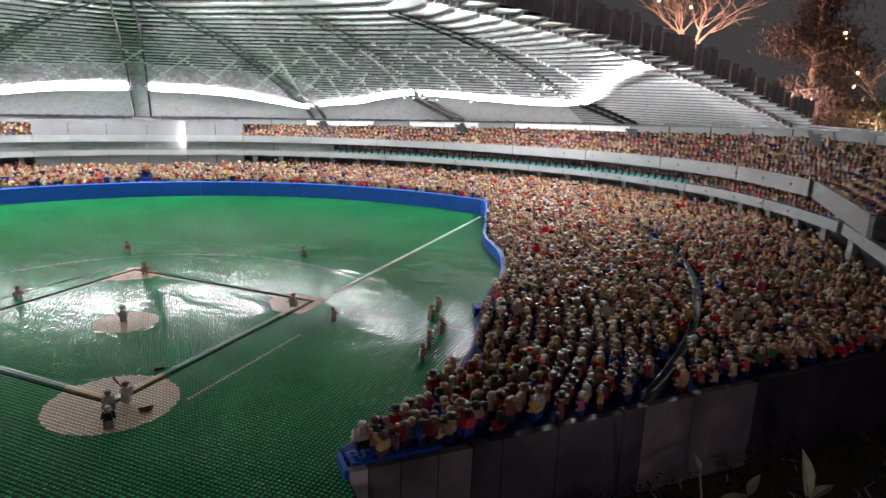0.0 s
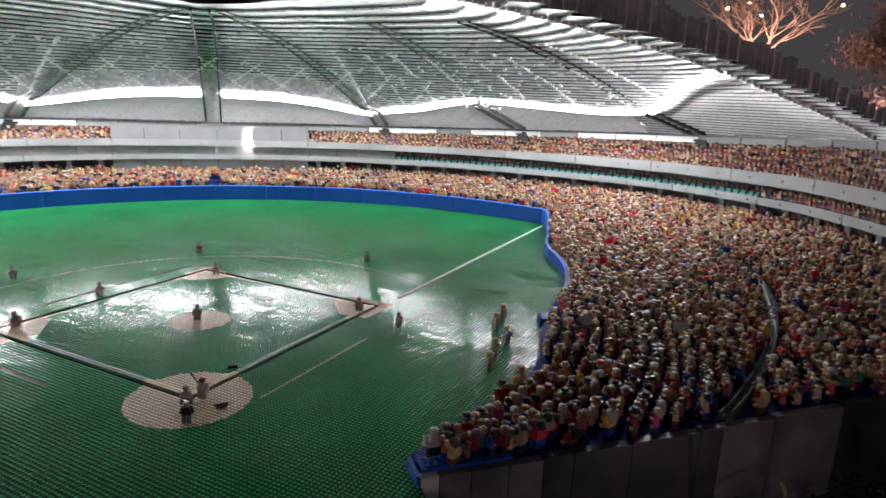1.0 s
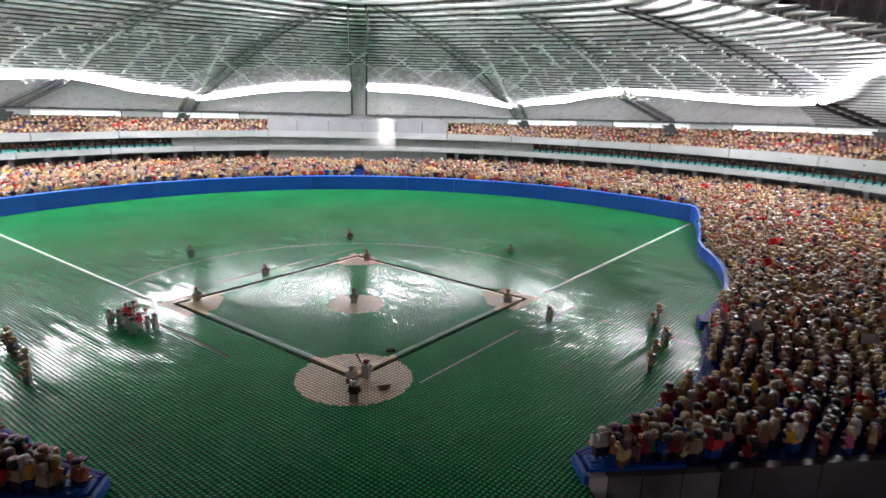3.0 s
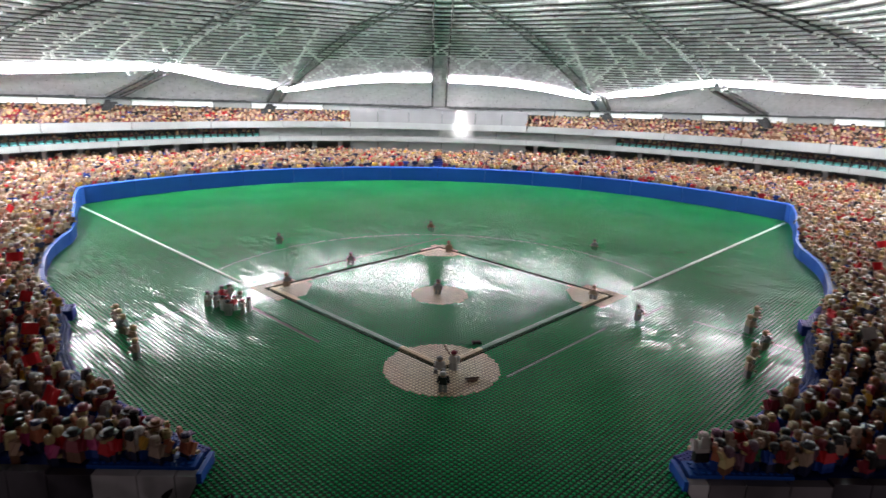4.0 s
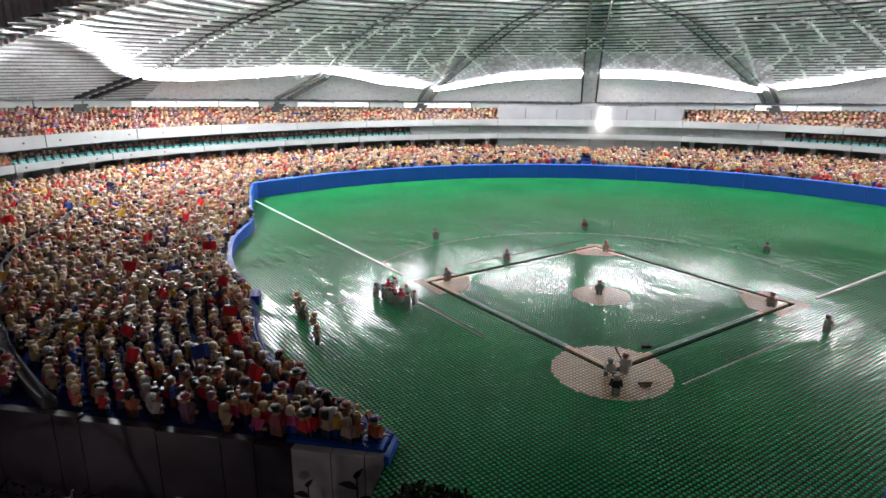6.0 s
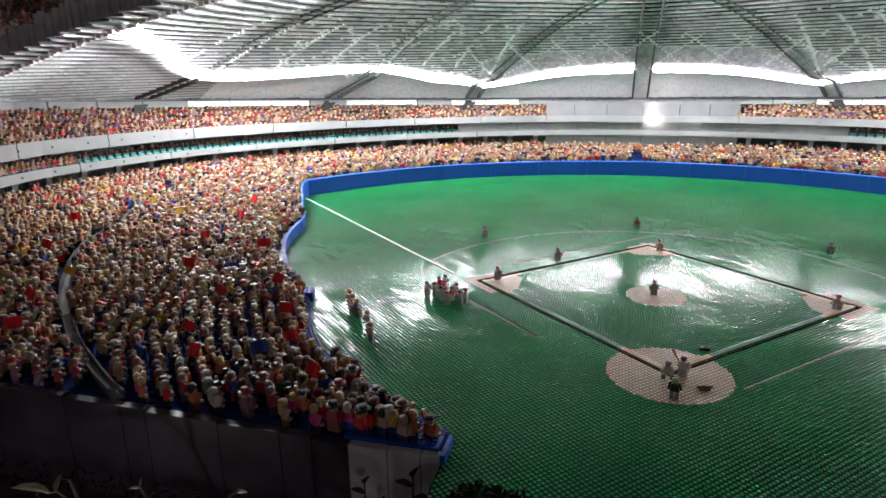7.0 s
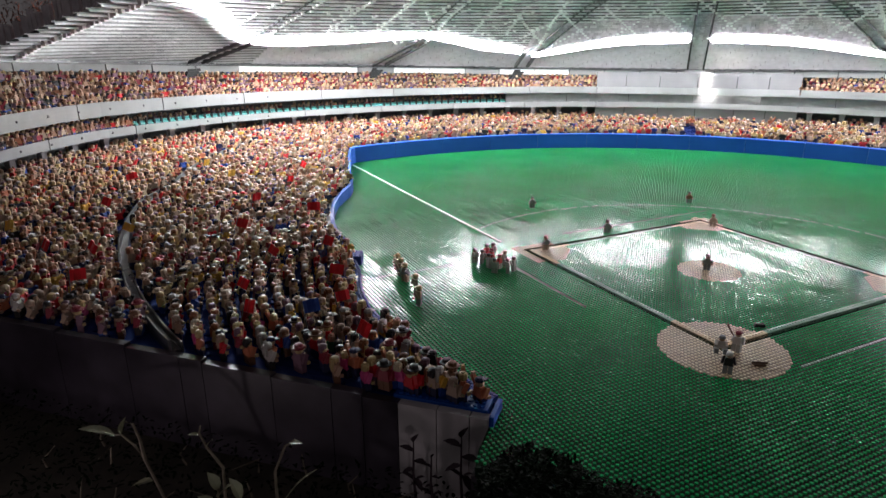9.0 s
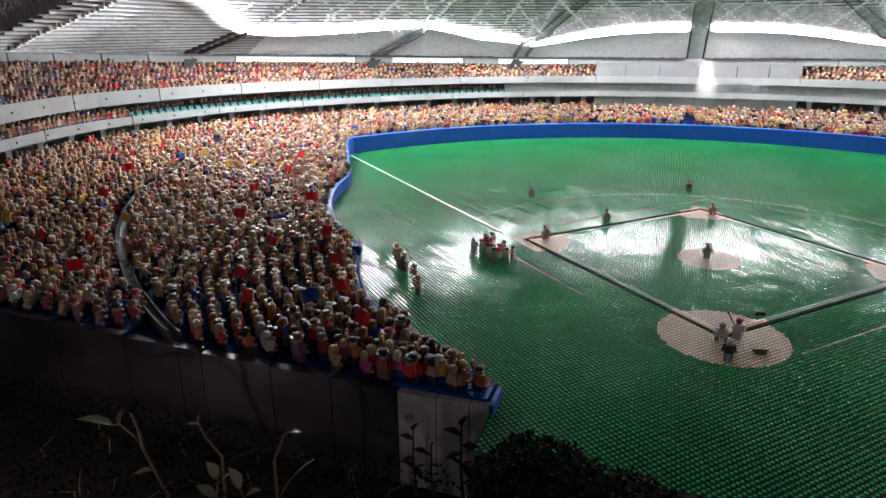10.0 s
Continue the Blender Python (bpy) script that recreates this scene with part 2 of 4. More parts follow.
up_bot = lerp_table([(0, 0.186), (60, 0.188), (90, 0.196), (110, 0.196)])
low_top = lerp_table([(0, 0.155), (50, 0.151), (70, 0.152), (90, 0.160), (110, 0.160)])
low_bot = lerp_table([(0, 0.135), (50, 0.130), (90, 0.134), (110, 0.136)])
spring = lerp_table([(0, 0.276), (28, 0.283), (50, 0.300), (72, 0.322), (95, 0.355), (110, 0.36)])
bulge = lerp_table([(0, 3.5), (25, 2.7), (45, 2.5), (70, 2.4), (90, 2.0), (110, 2.0)])
APEX = 0.625


def polar(az, r, z=0.0):
    a = radians(az)
    return Vector((CX + r * math.sin(a), CY + r * math.cos(a), z))


def r_wall(az, base=1.50):
    return base * shape(az)


def r_end(az, base=1.50):
    """The wall, or the plane of the cut where that comes first."""
    c = math.cos(radians(az))
    return min(r_wall(az, base), (CUT_Y - CY) / c) if c < -0.01 else r_wall(az, base)


def bowl_z(az, r):
    f = (r - r_in(az)) / max(0.05, r_wall(az) - r_in(az))
    t = min(1, max(0, (CY + r * math.cos(radians(az)) + 0.24) / 0.59))
    flat = 0.25 + 0.75 * t * t * (3 - 2 * t)        # the stand runs level towards its cut end
    return z_first(az) + (0.080 - z_first(az)) * min(1, max(0, f)) * flat


def roof_z(az, u):
    """Height of the roof's underside; u is 1 at the wall and 0 in the middle."""
    return spring(az) + (APEX - spring(az)) * (1 - max(u, 1e-6) ** bulge(az))


def roof_u(az, z):
    g = (z - spring(az)) / (APEX - spring(az))
    return max(0.0, 1 - g) ** (1 / bulge(az))


def span(a, b, step):
    n = max(1, round(abs(b - a) / step))
    return [a + (b - a) * k / n for k in range(n + 1)]

# ---- ground ----
g = Geo()
rings = [0.0, 1.0, 2.0, 4.0, 10.0, 40.0, 400.0, 3000.0]
for j in range(1, len(rings)):
    for k in range(32):
        a0, a1 = 2 * math.pi * k / 32, 2 * math.pi * (k + 1) / 32
        q = [(rings[j - 1], a0), (rings[j], a0), (rings[j], a1), (rings[j - 1], a1)]
        g.add([(r * math.cos(a), CY + r * math.sin(a), GROUND_Z - 0.002) for r, a in q], [(0, 1, 2, 3)] if j > 1 else [(0, 1, 2)])
g.thing("ground", SOIL, "dark soil of the garden round the model", "ground", kind="structure")

# ---- playing field ----
FRONT_Y = -0.335


def field_r(az):
    a = abs((az + 180) % 360 - 180)
    if a <= 158.6:
        return r_in(a) + 0.004
    return min((FRONT_Y - CY) / math.cos(radians(a)), 0.25 / max(1e-6, math.sin(radians(a))))


U = Vector((1, 1)) / math.sqrt(2)
V = Vector((-1, 1)) / math.sqrt(2)


def uv_xy(u, v):
    return U * u + V * v


GROOVE = 0.0085
LIP = 0.0095


def square_r(az, lo, hi):
    """Distance from the bowl's middle to the edge of the square lo..hi of the base paths."""
    d = Vector((math.sin(radians(az)), math.cos(radians(az))))
    c = Vector((CX, CY))
    best = 9.0
    for axis in (U, V):
        p, q = c.dot(axis), d.dot(axis)
        if abs(q) > 1e-9:
            best = min(best, ((hi if q > 0 else lo) - p) / q)
    return best


corners = [math.degrees(math.atan2(p.x - CX, p.y - CY)) for p in (uv_xy(0, 0), uv_xy(SIDE, 0), uv_xy(SIDE, SIDE), uv_xy(0, SIDE))]
azs = sorted(set(round(a, 4) for a in span(-180, 180, 1.0) + corners + [158.6, -158.6, 160.96, -160.96]))
g = Geo()
for a, b in zip(azs, azs[1:]):
    pts = []
    for z in (0.0, -0.0115):
        pts += [polar(a, square_r(a, 0, SIDE), z), polar(a, field_r(a), z), polar(b, field_r(b), z), polar(b, square_r(b, 0, SIDE), z)]
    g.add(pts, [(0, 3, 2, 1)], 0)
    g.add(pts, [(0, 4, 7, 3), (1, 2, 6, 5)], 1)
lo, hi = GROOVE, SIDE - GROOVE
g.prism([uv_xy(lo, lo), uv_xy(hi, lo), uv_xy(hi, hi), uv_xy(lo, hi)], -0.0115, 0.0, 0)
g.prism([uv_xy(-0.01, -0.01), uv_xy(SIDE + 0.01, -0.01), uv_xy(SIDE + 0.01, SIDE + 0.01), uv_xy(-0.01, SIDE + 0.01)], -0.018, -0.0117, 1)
g.thing("floor", [GREEN_GAP, GREEN_DARK], "green studded plastic playing field, darkened for the shade between its studs", "playing field", kind="structure")

# base under the field down to the soil, with its front edge
g = Geo()
g.prism([(-0.25, FRONT_Y + 0.002), (0.25, FRONT_Y + 0.002), (0.25, 0.0), (-0.25, 0.0)], GROUND_Z, -0.0120)
g.thing("field_base", BLACK, "black plastic base under the field's front edge", "base", kind="structure")

# studs
HOME_C, HOME_R = Vector((0.0, 0.008)), 0.083
MOUND_C, MOUND_R = Vector((0.0, 0.324)), 0.053
B1, B2, B3 = uv_xy(SIDE, 0), uv_xy(SIDE, SIDE), uv_xy(0, SIDE)


def is_tan(x, y, u, v):
    if (x - HOME_C.x) ** 2 + (y - HOME_C.y) ** 2 < HOME_R ** 2 or (x - MOUND_C.x) ** 2 + (y - MOUND_C.y) ** 2 < MOUND_R ** 2:
        return True
    for bu, bv in ((SIDE, 0), (SIDE, SIDE), (0, SIDE)):
        du, dv = abs(u - bu), abs(v - bv)
        inside = 0 < u < SIDE and 0 < v < SIDE
        if inside and du < 0.085 and dv < 0.085 and du + dv < 0.125:
            return True
        if not inside and max(du, dv) < (0.075 if bu != bv else 0.06) and min(du, dv) < (0.019 if bu != bv else 0.009) and (u - bu) * (1 if bu else -1) < 0.019 and (v - bv) * (1 if bv else -1) < 0.019:
            return True
    return False


def is_line(x, y, u, v):
    if abs(math.hypot(x, y - 0.315) - 0.480) < 0.0028 and y > 0.44 and u < SIDE + 0.26 and v < SIDE + 0.26 and (u > SIDE or v > SIDE):
        return True
    if 0.055 < u < 0.32 and abs(v + 0.074) < 0.0027:
        return True
    for s, t in ((u, v), (v, u)):
        if SIDE - 0.06 < s < SIDE + 0.02 and abs(t + 0.094) < 0.0027 or abs(s - SIDE - 0.018) < 0.0027 and -0.125 < t < -0.094:
            return True
        if abs(s - SIDE + 0.015) < 0.0027 and t < -0.16:
            return True
    return False


def stud_geo(n, tx=0.0, ty=0.0):
    """One stud; its top may sit a little askew, which places and breaks up the glare."""
    v, f = [], []
    rings = [(0.00185, 0.0), (0.0018, 0.0013)]
    for rr, z in rings:
        v += [(rr * math.cos(2 * math.pi * k / n), rr * math.sin(2 * math.pi * k / n), z + (rr * (tx * math.cos(2 * math.pi * k / n) + ty * math.sin(2 * math.pi * k / n)) if z else 0)) for k in range(n)]
    for q in range(len(rings) - 1):
        f += [(q * n + k, q * n + (k + 1) % n, (q + 1) * n + (k + 1) % n, (q + 1) * n + k) for k in range(n)]
    f.append(tuple(range((len(rings) - 1) * n, len(rings) * n)))
    return arrays(Geo().add(v, f))


kinds = {"green": [], "tan": [], "line": []}
N = 276
for i in range(-N, N):
    for j in range(-N, N):
        u, v = (i + 0.5) * STUD, (j + 0.5) * STUD
        x, y = (u - v) / math.sqrt(2), (u + v) / math.sqrt(2)
        if y < FRONT_Y + 0.003 or math.hypot(x, y - CY) > 1.45:
            continue
        if math.hypot(x, y - CY) > field_r(math.degrees(math.atan2(x - CX, y - CY))) - 0.006:
            continue
        inside = 0 < u < SIDE and 0 < v < SIDE
        if inside and min(u, v, SIDE - u, SIDE - v) < GROOVE + LIP:
            continue
        # open joints between the plates
        if abs(v - SIDE - 0.05) < 0.0031 and 0.13 < u < 0.56 or abs(u + 0.070) < 0.0031 and 0.20 < v < 0.44:
            continue
        if not inside and (abs(v + 0.006) < 0.0045 and u > SIDE + 0.06 or abs(u + 0.016) < 0.0045 and v > SIDE + 0.06):
            continue
        kinds["tan" if is_tan(x, y, u, v) else "line" if is_line(x, y, u, v) else "green"].append((x, y, 0.0))
for kind, mat, label in (("green", GREEN, "dark green plastic studs all over the field"), ("tan", TAN, "tan plastic studs of the mound and base areas"), ("line", LINE_STUD, "pale plastic studs that mark the field's lines")):
    p = np.array(kinds[kind], np.float32)
    batches = []
    for n, y0, y1 in ((8, -9, 0.2), (6, 0.2, 0.75), (5, 0.75, 9)):
        q = p[(p[:, 1] >= y0) & (p[:, 1] < y1)]
        if y1 > 0.3:
            q = q + np.random.RandomState(3).normal(0, 0.0003 if y1 < 1 else 0.0004, q.shape) * np.array([1, 1, 0.05])
        # plates of 2 by 8 studs, each a little out of level; outward lean added to place the glare
        u, v = (q[:, 0] + q[:, 1]) / math.sqrt(2), (q[:, 1] - q[:, 0]) / math.sqrt(2)
        cell = np.floor(u / (2 * STUD)).astype(int) * 61 + np.floor(v / (8 * STUD) + 0.5 * (np.floor(u / (2 * STUD)) % 2)).astype(int) * 17
        pr = np.random.RandomState(8)
        lean = pr.normal(0, 0.013, (997, 2))[cell % 997]
        out = q[:, :2] - np.array([0.0, -0.5])
        out /= np.linalg.norm(out, axis=1)[:, None]
        lean = lean * (1 + 1.5 * np.maximum(np.abs(q[:, :1]) - 0.28, 0.0)) * np.clip(1.6 - q[:, 1:2], 0.4, 1.0)
        lean = lean - out * (0.016 + 0.06 * np.maximum(np.abs(q[:, :1]) - 0.1, 0.0)) + pr.normal(0, 0.002, lean.shape)
        step = np.round(lean / 0.009).astype(int)
        for key in np.unique(step, axis=0):
            w = q[(step == key).all(axis=1)]
            batches.append((stud_geo(n, *(key * 0.009)), w, np.zeros(len(w)), np.ones(len(w))))
    tagged(new(kind + "_studs", repeat_mesh(kind + "_studs", batches, [mat])), label, "studs", kind="stuff")

# tan plates under the tan studs, coloured brown for the shade in the gaps
for name, c, r in (("home_circle", HOME_C, HOME_R), ("pitchers_mound", MOUND_C, MOUND_R)):
    g = Geo()
    poly = [(c.x + r * math.cos(2 * math.pi * k / 40), c.y + r * math.sin(2 * math.pi * k / 40)) for k in range(40)]
    if name == "home_circle":
        # the circle is crossed by the groove: four pieces round the corner of the base paths
        def wedge(test):
            out = []
            for k in range(160):
                a = 2 * math.pi * k / 160
                p = Vector((c.x + r * math.cos(a), c.y + r * math.sin(a)))
                if test(p.dot(U), p.dot(V)):
                    out.append(p)
            return out
        e = GROOVE + LIP
        inner = wedge(lambda u, v: u > e and v > e)
        g.prism([uv_xy(e, e)] + [tuple(p) for p in inner], -0.002, 0.0006)
        arc = [Vector((c.x + r * math.cos(a), c.y + r * math.sin(a))) for a in (math.pi * 0.5 + 2 * math.pi * k / 160 for k in range(161))]
        outer = [p for p in arc if p.dot(U) < 0 or p.dot(V) < 0]
        g.prism([(0, 0)] + [tuple(p) for p in outer], -0.002, 0.0006)
    else:
        g.prism(poly, -0.002, 0.0006)
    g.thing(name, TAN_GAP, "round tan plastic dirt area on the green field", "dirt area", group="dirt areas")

for name, (bu, bv) in (("first_base", (SIDE, 0)), ("second_base", (SIDE, SIDE)), ("third_base", (0, SIDE))):
    su, sv = (-1 if bu else 1), (-1 if bv else 1)
    g = Geo()
    e = GROOVE + LIP

    def at(du, dv):
        return tuple(uv_xy(bu + su * du, bv + sv * dv))
    g.prism([at(e, e), at(0.085, e), at(0.085, 0.04), at(0.04, 0.085), at(e, 0.085)][:: su * sv], -0.002, 0.0006)
    w, k = (0.019, 0.075) if bu != bv else (0.009, 0.060)
    g.prism([at(-w, -w), at(k, -w), at(k, 0), at(0, 0), at(0, k), at(-w, k)][:: su * sv], -0.002, 0.0006)
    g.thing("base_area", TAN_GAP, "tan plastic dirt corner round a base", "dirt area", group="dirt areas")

# raised lips inside the groove, green between the bases and tan beside them
for k in range(4):
    along, across = (U, V) if k % 2 == 0 else (V, U)
    off = GROOVE if k < 2 else SIDE - GROOVE - LIP
    for mat, a, b in ((TAN, GROOVE, 0.10), (GREEN_LIP, 0.10, SIDE - 0.10), (TAN, SIDE - 0.10, SIDE - GROOVE)):
        g = Geo()
        rise = 0.0013 if k < 2 else 0.0004
        prof = [(0, -0.004), (0, rise - 0.0004), (0.0005, rise), (LIP - 0.0005, rise), (LIP, rise - 0.0004), (LIP, -0.004)]
        s0 = a if k < 2 or a > GROOVE else GROOVE
        secs = [[Vector((*(along * s + across * (off + w)), z)) for w, z in prof] for s in (s0, b)]
        g.sweep(secs)
        for q in range(math.ceil(s0 / STUD), math.floor(b / STUD)):
            c = along * ((q + 0.5) * STUD) + across * (off + LIP / 2)
            g.lathe((c.x, c.y, rise - 0.0002), [(0.0019, 0), (0.0018, 0.0015)], 7)
        g.thing("base_path_lip", mat, ("studded tan" if mat is TAN else "studded sand-green") + " plastic edging along the base path", "edging", group="edging of the base paths")

# foul lines, pale raised tiles from the bases to the fence
for along, across, shift in ((U, V, -0.006), (V, U, -0.016)):
    line = empty("foul_line", "pale raised plastic foul line on the green field", "line", group="foul lines")
    s = SIDE + 0.06
    while s < 1.46:
        e = min(s + 0.0635, 1.475)
        ring = [tuple(along * a + across * (w + shift)) for a, w in ((s, -0.0025), (e, -0.0025), (e, 0.0025), (s, 0.0025))]
        part("tile", Geo().prism(ring if along is U else ring[::-1], -0.001, 0.0028), LINE, line)
        s += 0.064

# ---- fence round the outfield ----
fence = empty("outfield_fence", "tall plain blue plastic fence round the outfield", "fence")
FENCE_H = 0.053
for k, (a, b) in enumerate(zip(span(-59.5, 59.5, 8.5), span(-59.5, 59.5, 8.5)[1:])):
    g = Geo()
    ss = span(a + 0.03, b - 0.03, 1.2)
    g.sweep([[polar(s, r_in(s), -0.01), polar(s, r_in(s), FENCE_H - 0.002), polar(s, r_in(s) + 0.002, FENCE_H), polar(s, r_in(s) + 0.014, FENCE_H), polar(s, r_in(s) + 0.014, -0.01)] for s in ss])
    part("fence_panel", g, BLUE, fence)
for side in (-1, 1):
    low = empty("side_fence", "low blue plastic wall along the stands in foul ground", "fence", group="side fences")
    height = lerp_table([(59.5, 0.053), (66, 0.045), (72, 0.032), (84, 0.026), (104, 0.022), (106, 0.012), (160, 0.010)])
    cuts = span(59.55, 105.5, 5.7) + span(105.5, 158.4, 4.4)[1:]
    for a, b in zip(cuts, cuts[1:]):
        g = Geo()
        secs = []
        for s in span(a + 0.04, b - 0.04, 0.9):
            r, h, w = r_in(s), height(s), (0.009 if s < 105.5 else 0.018)
            secs.append([polar(side * s, r, -0.01), polar(side * s, r, h), polar(side * s, r + w, h), polar(side * s, r + w, -0.01)])
        g.sweep(secs if side > 0 else secs[::-1])
        if a > 105:
            for s in span(a + 0.25, b - 0.25, 0.455):
                for w in (0.0035, 0.009, 0.0145):
                    g.lathe(polar(side * s, r_in(s) + w, height(s) - 0.0004), [(0.0017, 0), (0.0017, 0.0013)], 8)
        part("wall_block", g, BLUE if a < 84 else BLUE_DARK, low)

# grey ledge behind the curved part of the side fence
for side in (-1, 1):
    g = Geo()
    secs = [[polar(side * s, r_in(s) + 0.009, 0.0), polar(side * s, r_in(s) + 0.009, 0.021), polar(side * s, r_in(s) + 0.026, 0.021), polar(side * s, r_in(s) + 0.026, 0.0)] for s in span(76, 104, 1.5)]
    g.sweep(secs if side > 0 else secs[::-1])
    g.thing("ledge", GREY_WALL, "light grey plastic ledge behind the low blue wall", "ledge", group="ledges")

# dugout blocks
for side in (-1, 1):
    g = Geo()
    p = polar(side * 112, 0.664)
    m = Matrix.Rotation(radians(-side * 20), 3, "Z")
    g.box((p.x, p.y, 0.009), (0.014, 0.034, 0.018), 0, m)
    for dx in (-0.004, 0.004):
        for dy in (-0.012, -0.004, 0.004, 0.012):
            q = m @ Vector((dx, dy, 0))
            g.lathe((p.x + q.x, p.y + q.y, 0.0178), [(0.0017, 0), (0.0017, 0.0013)], 8)
    g.thing("dugout_block", BLUE_DARK, "stacked blue bricks at the end of the low wall", "block", group="dugout blocks")

# ---- lower stand ----
for side in (-1, 1):
    g = Geo()
    cols = span(0, 158.6, 1.3)
    for a, b in zip(cols, cols[1:]):
        n = 34
        for j in range(n):
            q = []
            for s, f in ((a, j / n), (b, j / n), (b, (j + 1) / n), (a, (j + 1) / n)):
                r = r_in(s) + 0.008 + (r_end(s) - r_in(s) - 0.008) * f
                q.append((s, r))
            z = bowl_z(a, (q[0][1] + q[3][1]) / 2)
            z = math.floor(z / 0.0032) * 0.0032
            pts = [polar(side * s, r, z) for s, r in q] + [polar(side * s, r, z - 0.012) for s, r in q[:2]]
            g.add(pts if side > 0 else [pts[k] for k in (1, 0, 3, 2, 5, 4)], [(0, 3, 2, 1), (0, 1, 5, 4)])
    g.thing("stand_floor", STAND, "dark blue studded plastic steps of the lower stand", "stand", kind="structure")

# aisle: two grey rails with a dark walkway between
for side in (-1, 1):
    aisle = empty("aisle", "grey walled walkway curving through the lower stand", "walkway", group="aisles")
    cols = [s for s in span(70, 139, 1.0) if aisle_r(s) < r_end(s) - 0.004]
    for name, w0, w1, h, mat in (("rail", -0.0085, -0.006, 0.014, GREY_DARK), ("rail", 0.006, 0.0085, 0.019, GREY_DARK), ("walkway", -0.006, 0.006, 0.003, GREY_DARK)):
        g = Geo()
        secs = []
        for s in cols:
            r = aisle_r(s)
            z = bowl_z(s, r)
            secs.append([polar(side * s, r + w0, z - 0.005), polar(side * s, r + w0, z + h), polar(side * s, r + w1, z + h), polar(side * s, r + w1, z - 0.005)])
        g.sweep(secs if side > 0 else secs[::-1])
        part(name, g, mat, aisle)

# ---- walls and balconies ----
END = 107.6
WALL_END = 113.5
g = Geo()
secs = []
for s in span(-WALL_END, WALL_END, 1.5):
    r = r_wall(s)
    secs.append([polar(s, r, GROUND_Z), polar(s, r, spring(s) + 0.004), polar(s, r + 0.016, spring(s) + 0.004), polar(s, r + 0.016, GROUND_Z)])
g.sweep(secs)
g.thing("wall_back", GREY_DARK, "dark grey plastic wall behind the stands", "wall", kind="structure")


joints = [-14.5, -10.0, -5.0, 0.5, 6.0, 10.3, 14.5]      # of the flat panels in the middle


def band_part(name, parent, a, b, base0, base1, bot, top, mat, label="", step=1.5, lean=0.0):
    g = Geo()
    secs = []
    stops = [a] + [s for s in joints if a < s < b] + [b] if step is None else span(a, b, step)
    for s in stops:
        r0, r1 = r_wall(s, base0), r_wall(s, base1)
        secs.append([polar(s, r0 + lean, bot(s)), polar(s, r0, top(s)), polar(s, r1, top(s)), polar(s, r1, bot(s))])
    g.sweep(secs)
    return part(name, g, mat, parent, label)


upper = empty("upper_balcony", "upper tier with a tall pale grey plastic parapet", "balcony")
lower = empty("lower_balcony", "middle tier with a pale grey plastic parapet", "balcony")
for who, bot, top, b0 in ((upper, up_bot, up_top, 1.415), (lower, low_bot, low_top, 1.42)):
    bend, foot = (98.6, Vector((1.181, -0.170))) if who is upper else (103.4, Vector((1.215, -0.225)))
    cuts = span(-bend, joints[0], 10.5) + span(joints[-1], bend, 10.5)
    for side in (-1, 1):
        # past the bend the parapet runs straight to the cut end
        k = polar(bend + 0.5, r_wall(bend, b0)).to_2d()
        n = Vector((foot.y - k.y, k.x - foot.x)).normalized() * -1.0
        n = n if n.x > 0 else -n
        rim = polar(112.0, r_wall(112.0, 1.49)).to_2d()
        for name, poly, z0, z1, mat in (("parapet_panel", [k, foot, foot + n * 0.012, k + n * 0.012], bot(bend), top(bend), GREY_PALE), ("deck", [k + n * 0.0122, foot + n * 0.0122, rim, polar(bend, r_wall(bend, 1.44)).to_2d()], bot(bend) + 0.001, bot(bend) + 0.009, GREY_WALL), ("end_block", [foot - Vector((0.0, 0.010)), foot - Vector((0.0, 0.010)) + n * 0.050, foot - Vector((0.0, 0.0004)) + n * 0.050, foot - Vector((0.0, 0.0004))], bot(bend), top(bend) - 0.002, GREY_DARK)):
            q = [Vector((side * p.x, p.y)) for p in poly]
            area = sum(a.x * b.y - b.x * a.y for a, b in zip(q, q[1:] + q[:1]))
            part(name, Geo().prism([tuple(p) for p in (q if area > 0 else q[::-1])], z0, z1), mat, who)
    for a, b in zip(cuts, cuts[1:]):
        band_part("parapet_panel", who, a + 0.05, b - 0.05, b0, b0 + 0.010, bot, top, GREY_PALE, step=None if a == joints[0] else 1.5)
    lift = 0.0 if who is upper else 0.008
    band_part("deck", who, -END, END, b0 + 0.0102, 1.4995, bot, lambda s, q=bot, k=lift: q(s) + 0.006 + k, GREY_WALL)
# the sockets in the parapet's face
for s in span(-104, 104, 4.0):
    if 62 < abs(s) < 98:
        for who, bot, top, b0 in ((upper, up_bot, up_top, 1.415), (lower, low_bot, low_top, 1.42)):
            p = polar(s, r_wall(s, b0) - 0.0006, (bot(s) + top(s)) / 2)
            part("clip", Geo().box(p, (0.0035, 0.0035, 0.005), 0, Matrix.Rotation(radians(-s), 3, "Z")), BLACK, who)

# centre panels of the tiers
centre = empty("centre_wall", "smooth grey plastic panels over the middle of the outfield", "wall panels")
for a, b in zip(joints, joints[1:]):
    band_part("panel", centre, a + 0.06, b - 0.06, 1.432, 1.444, lambda s: up_top(s) - 0.004, lambda s: spring(s) - 0.012, GREY_GLOSS, step=9)
    band_part("panel", centre, a + 0.06, b - 0.06, 1.434, 1.444, lambda s: bowl_z(s, 1.40) + 0.01, low_bot, GREY_GLOSS, step=9)
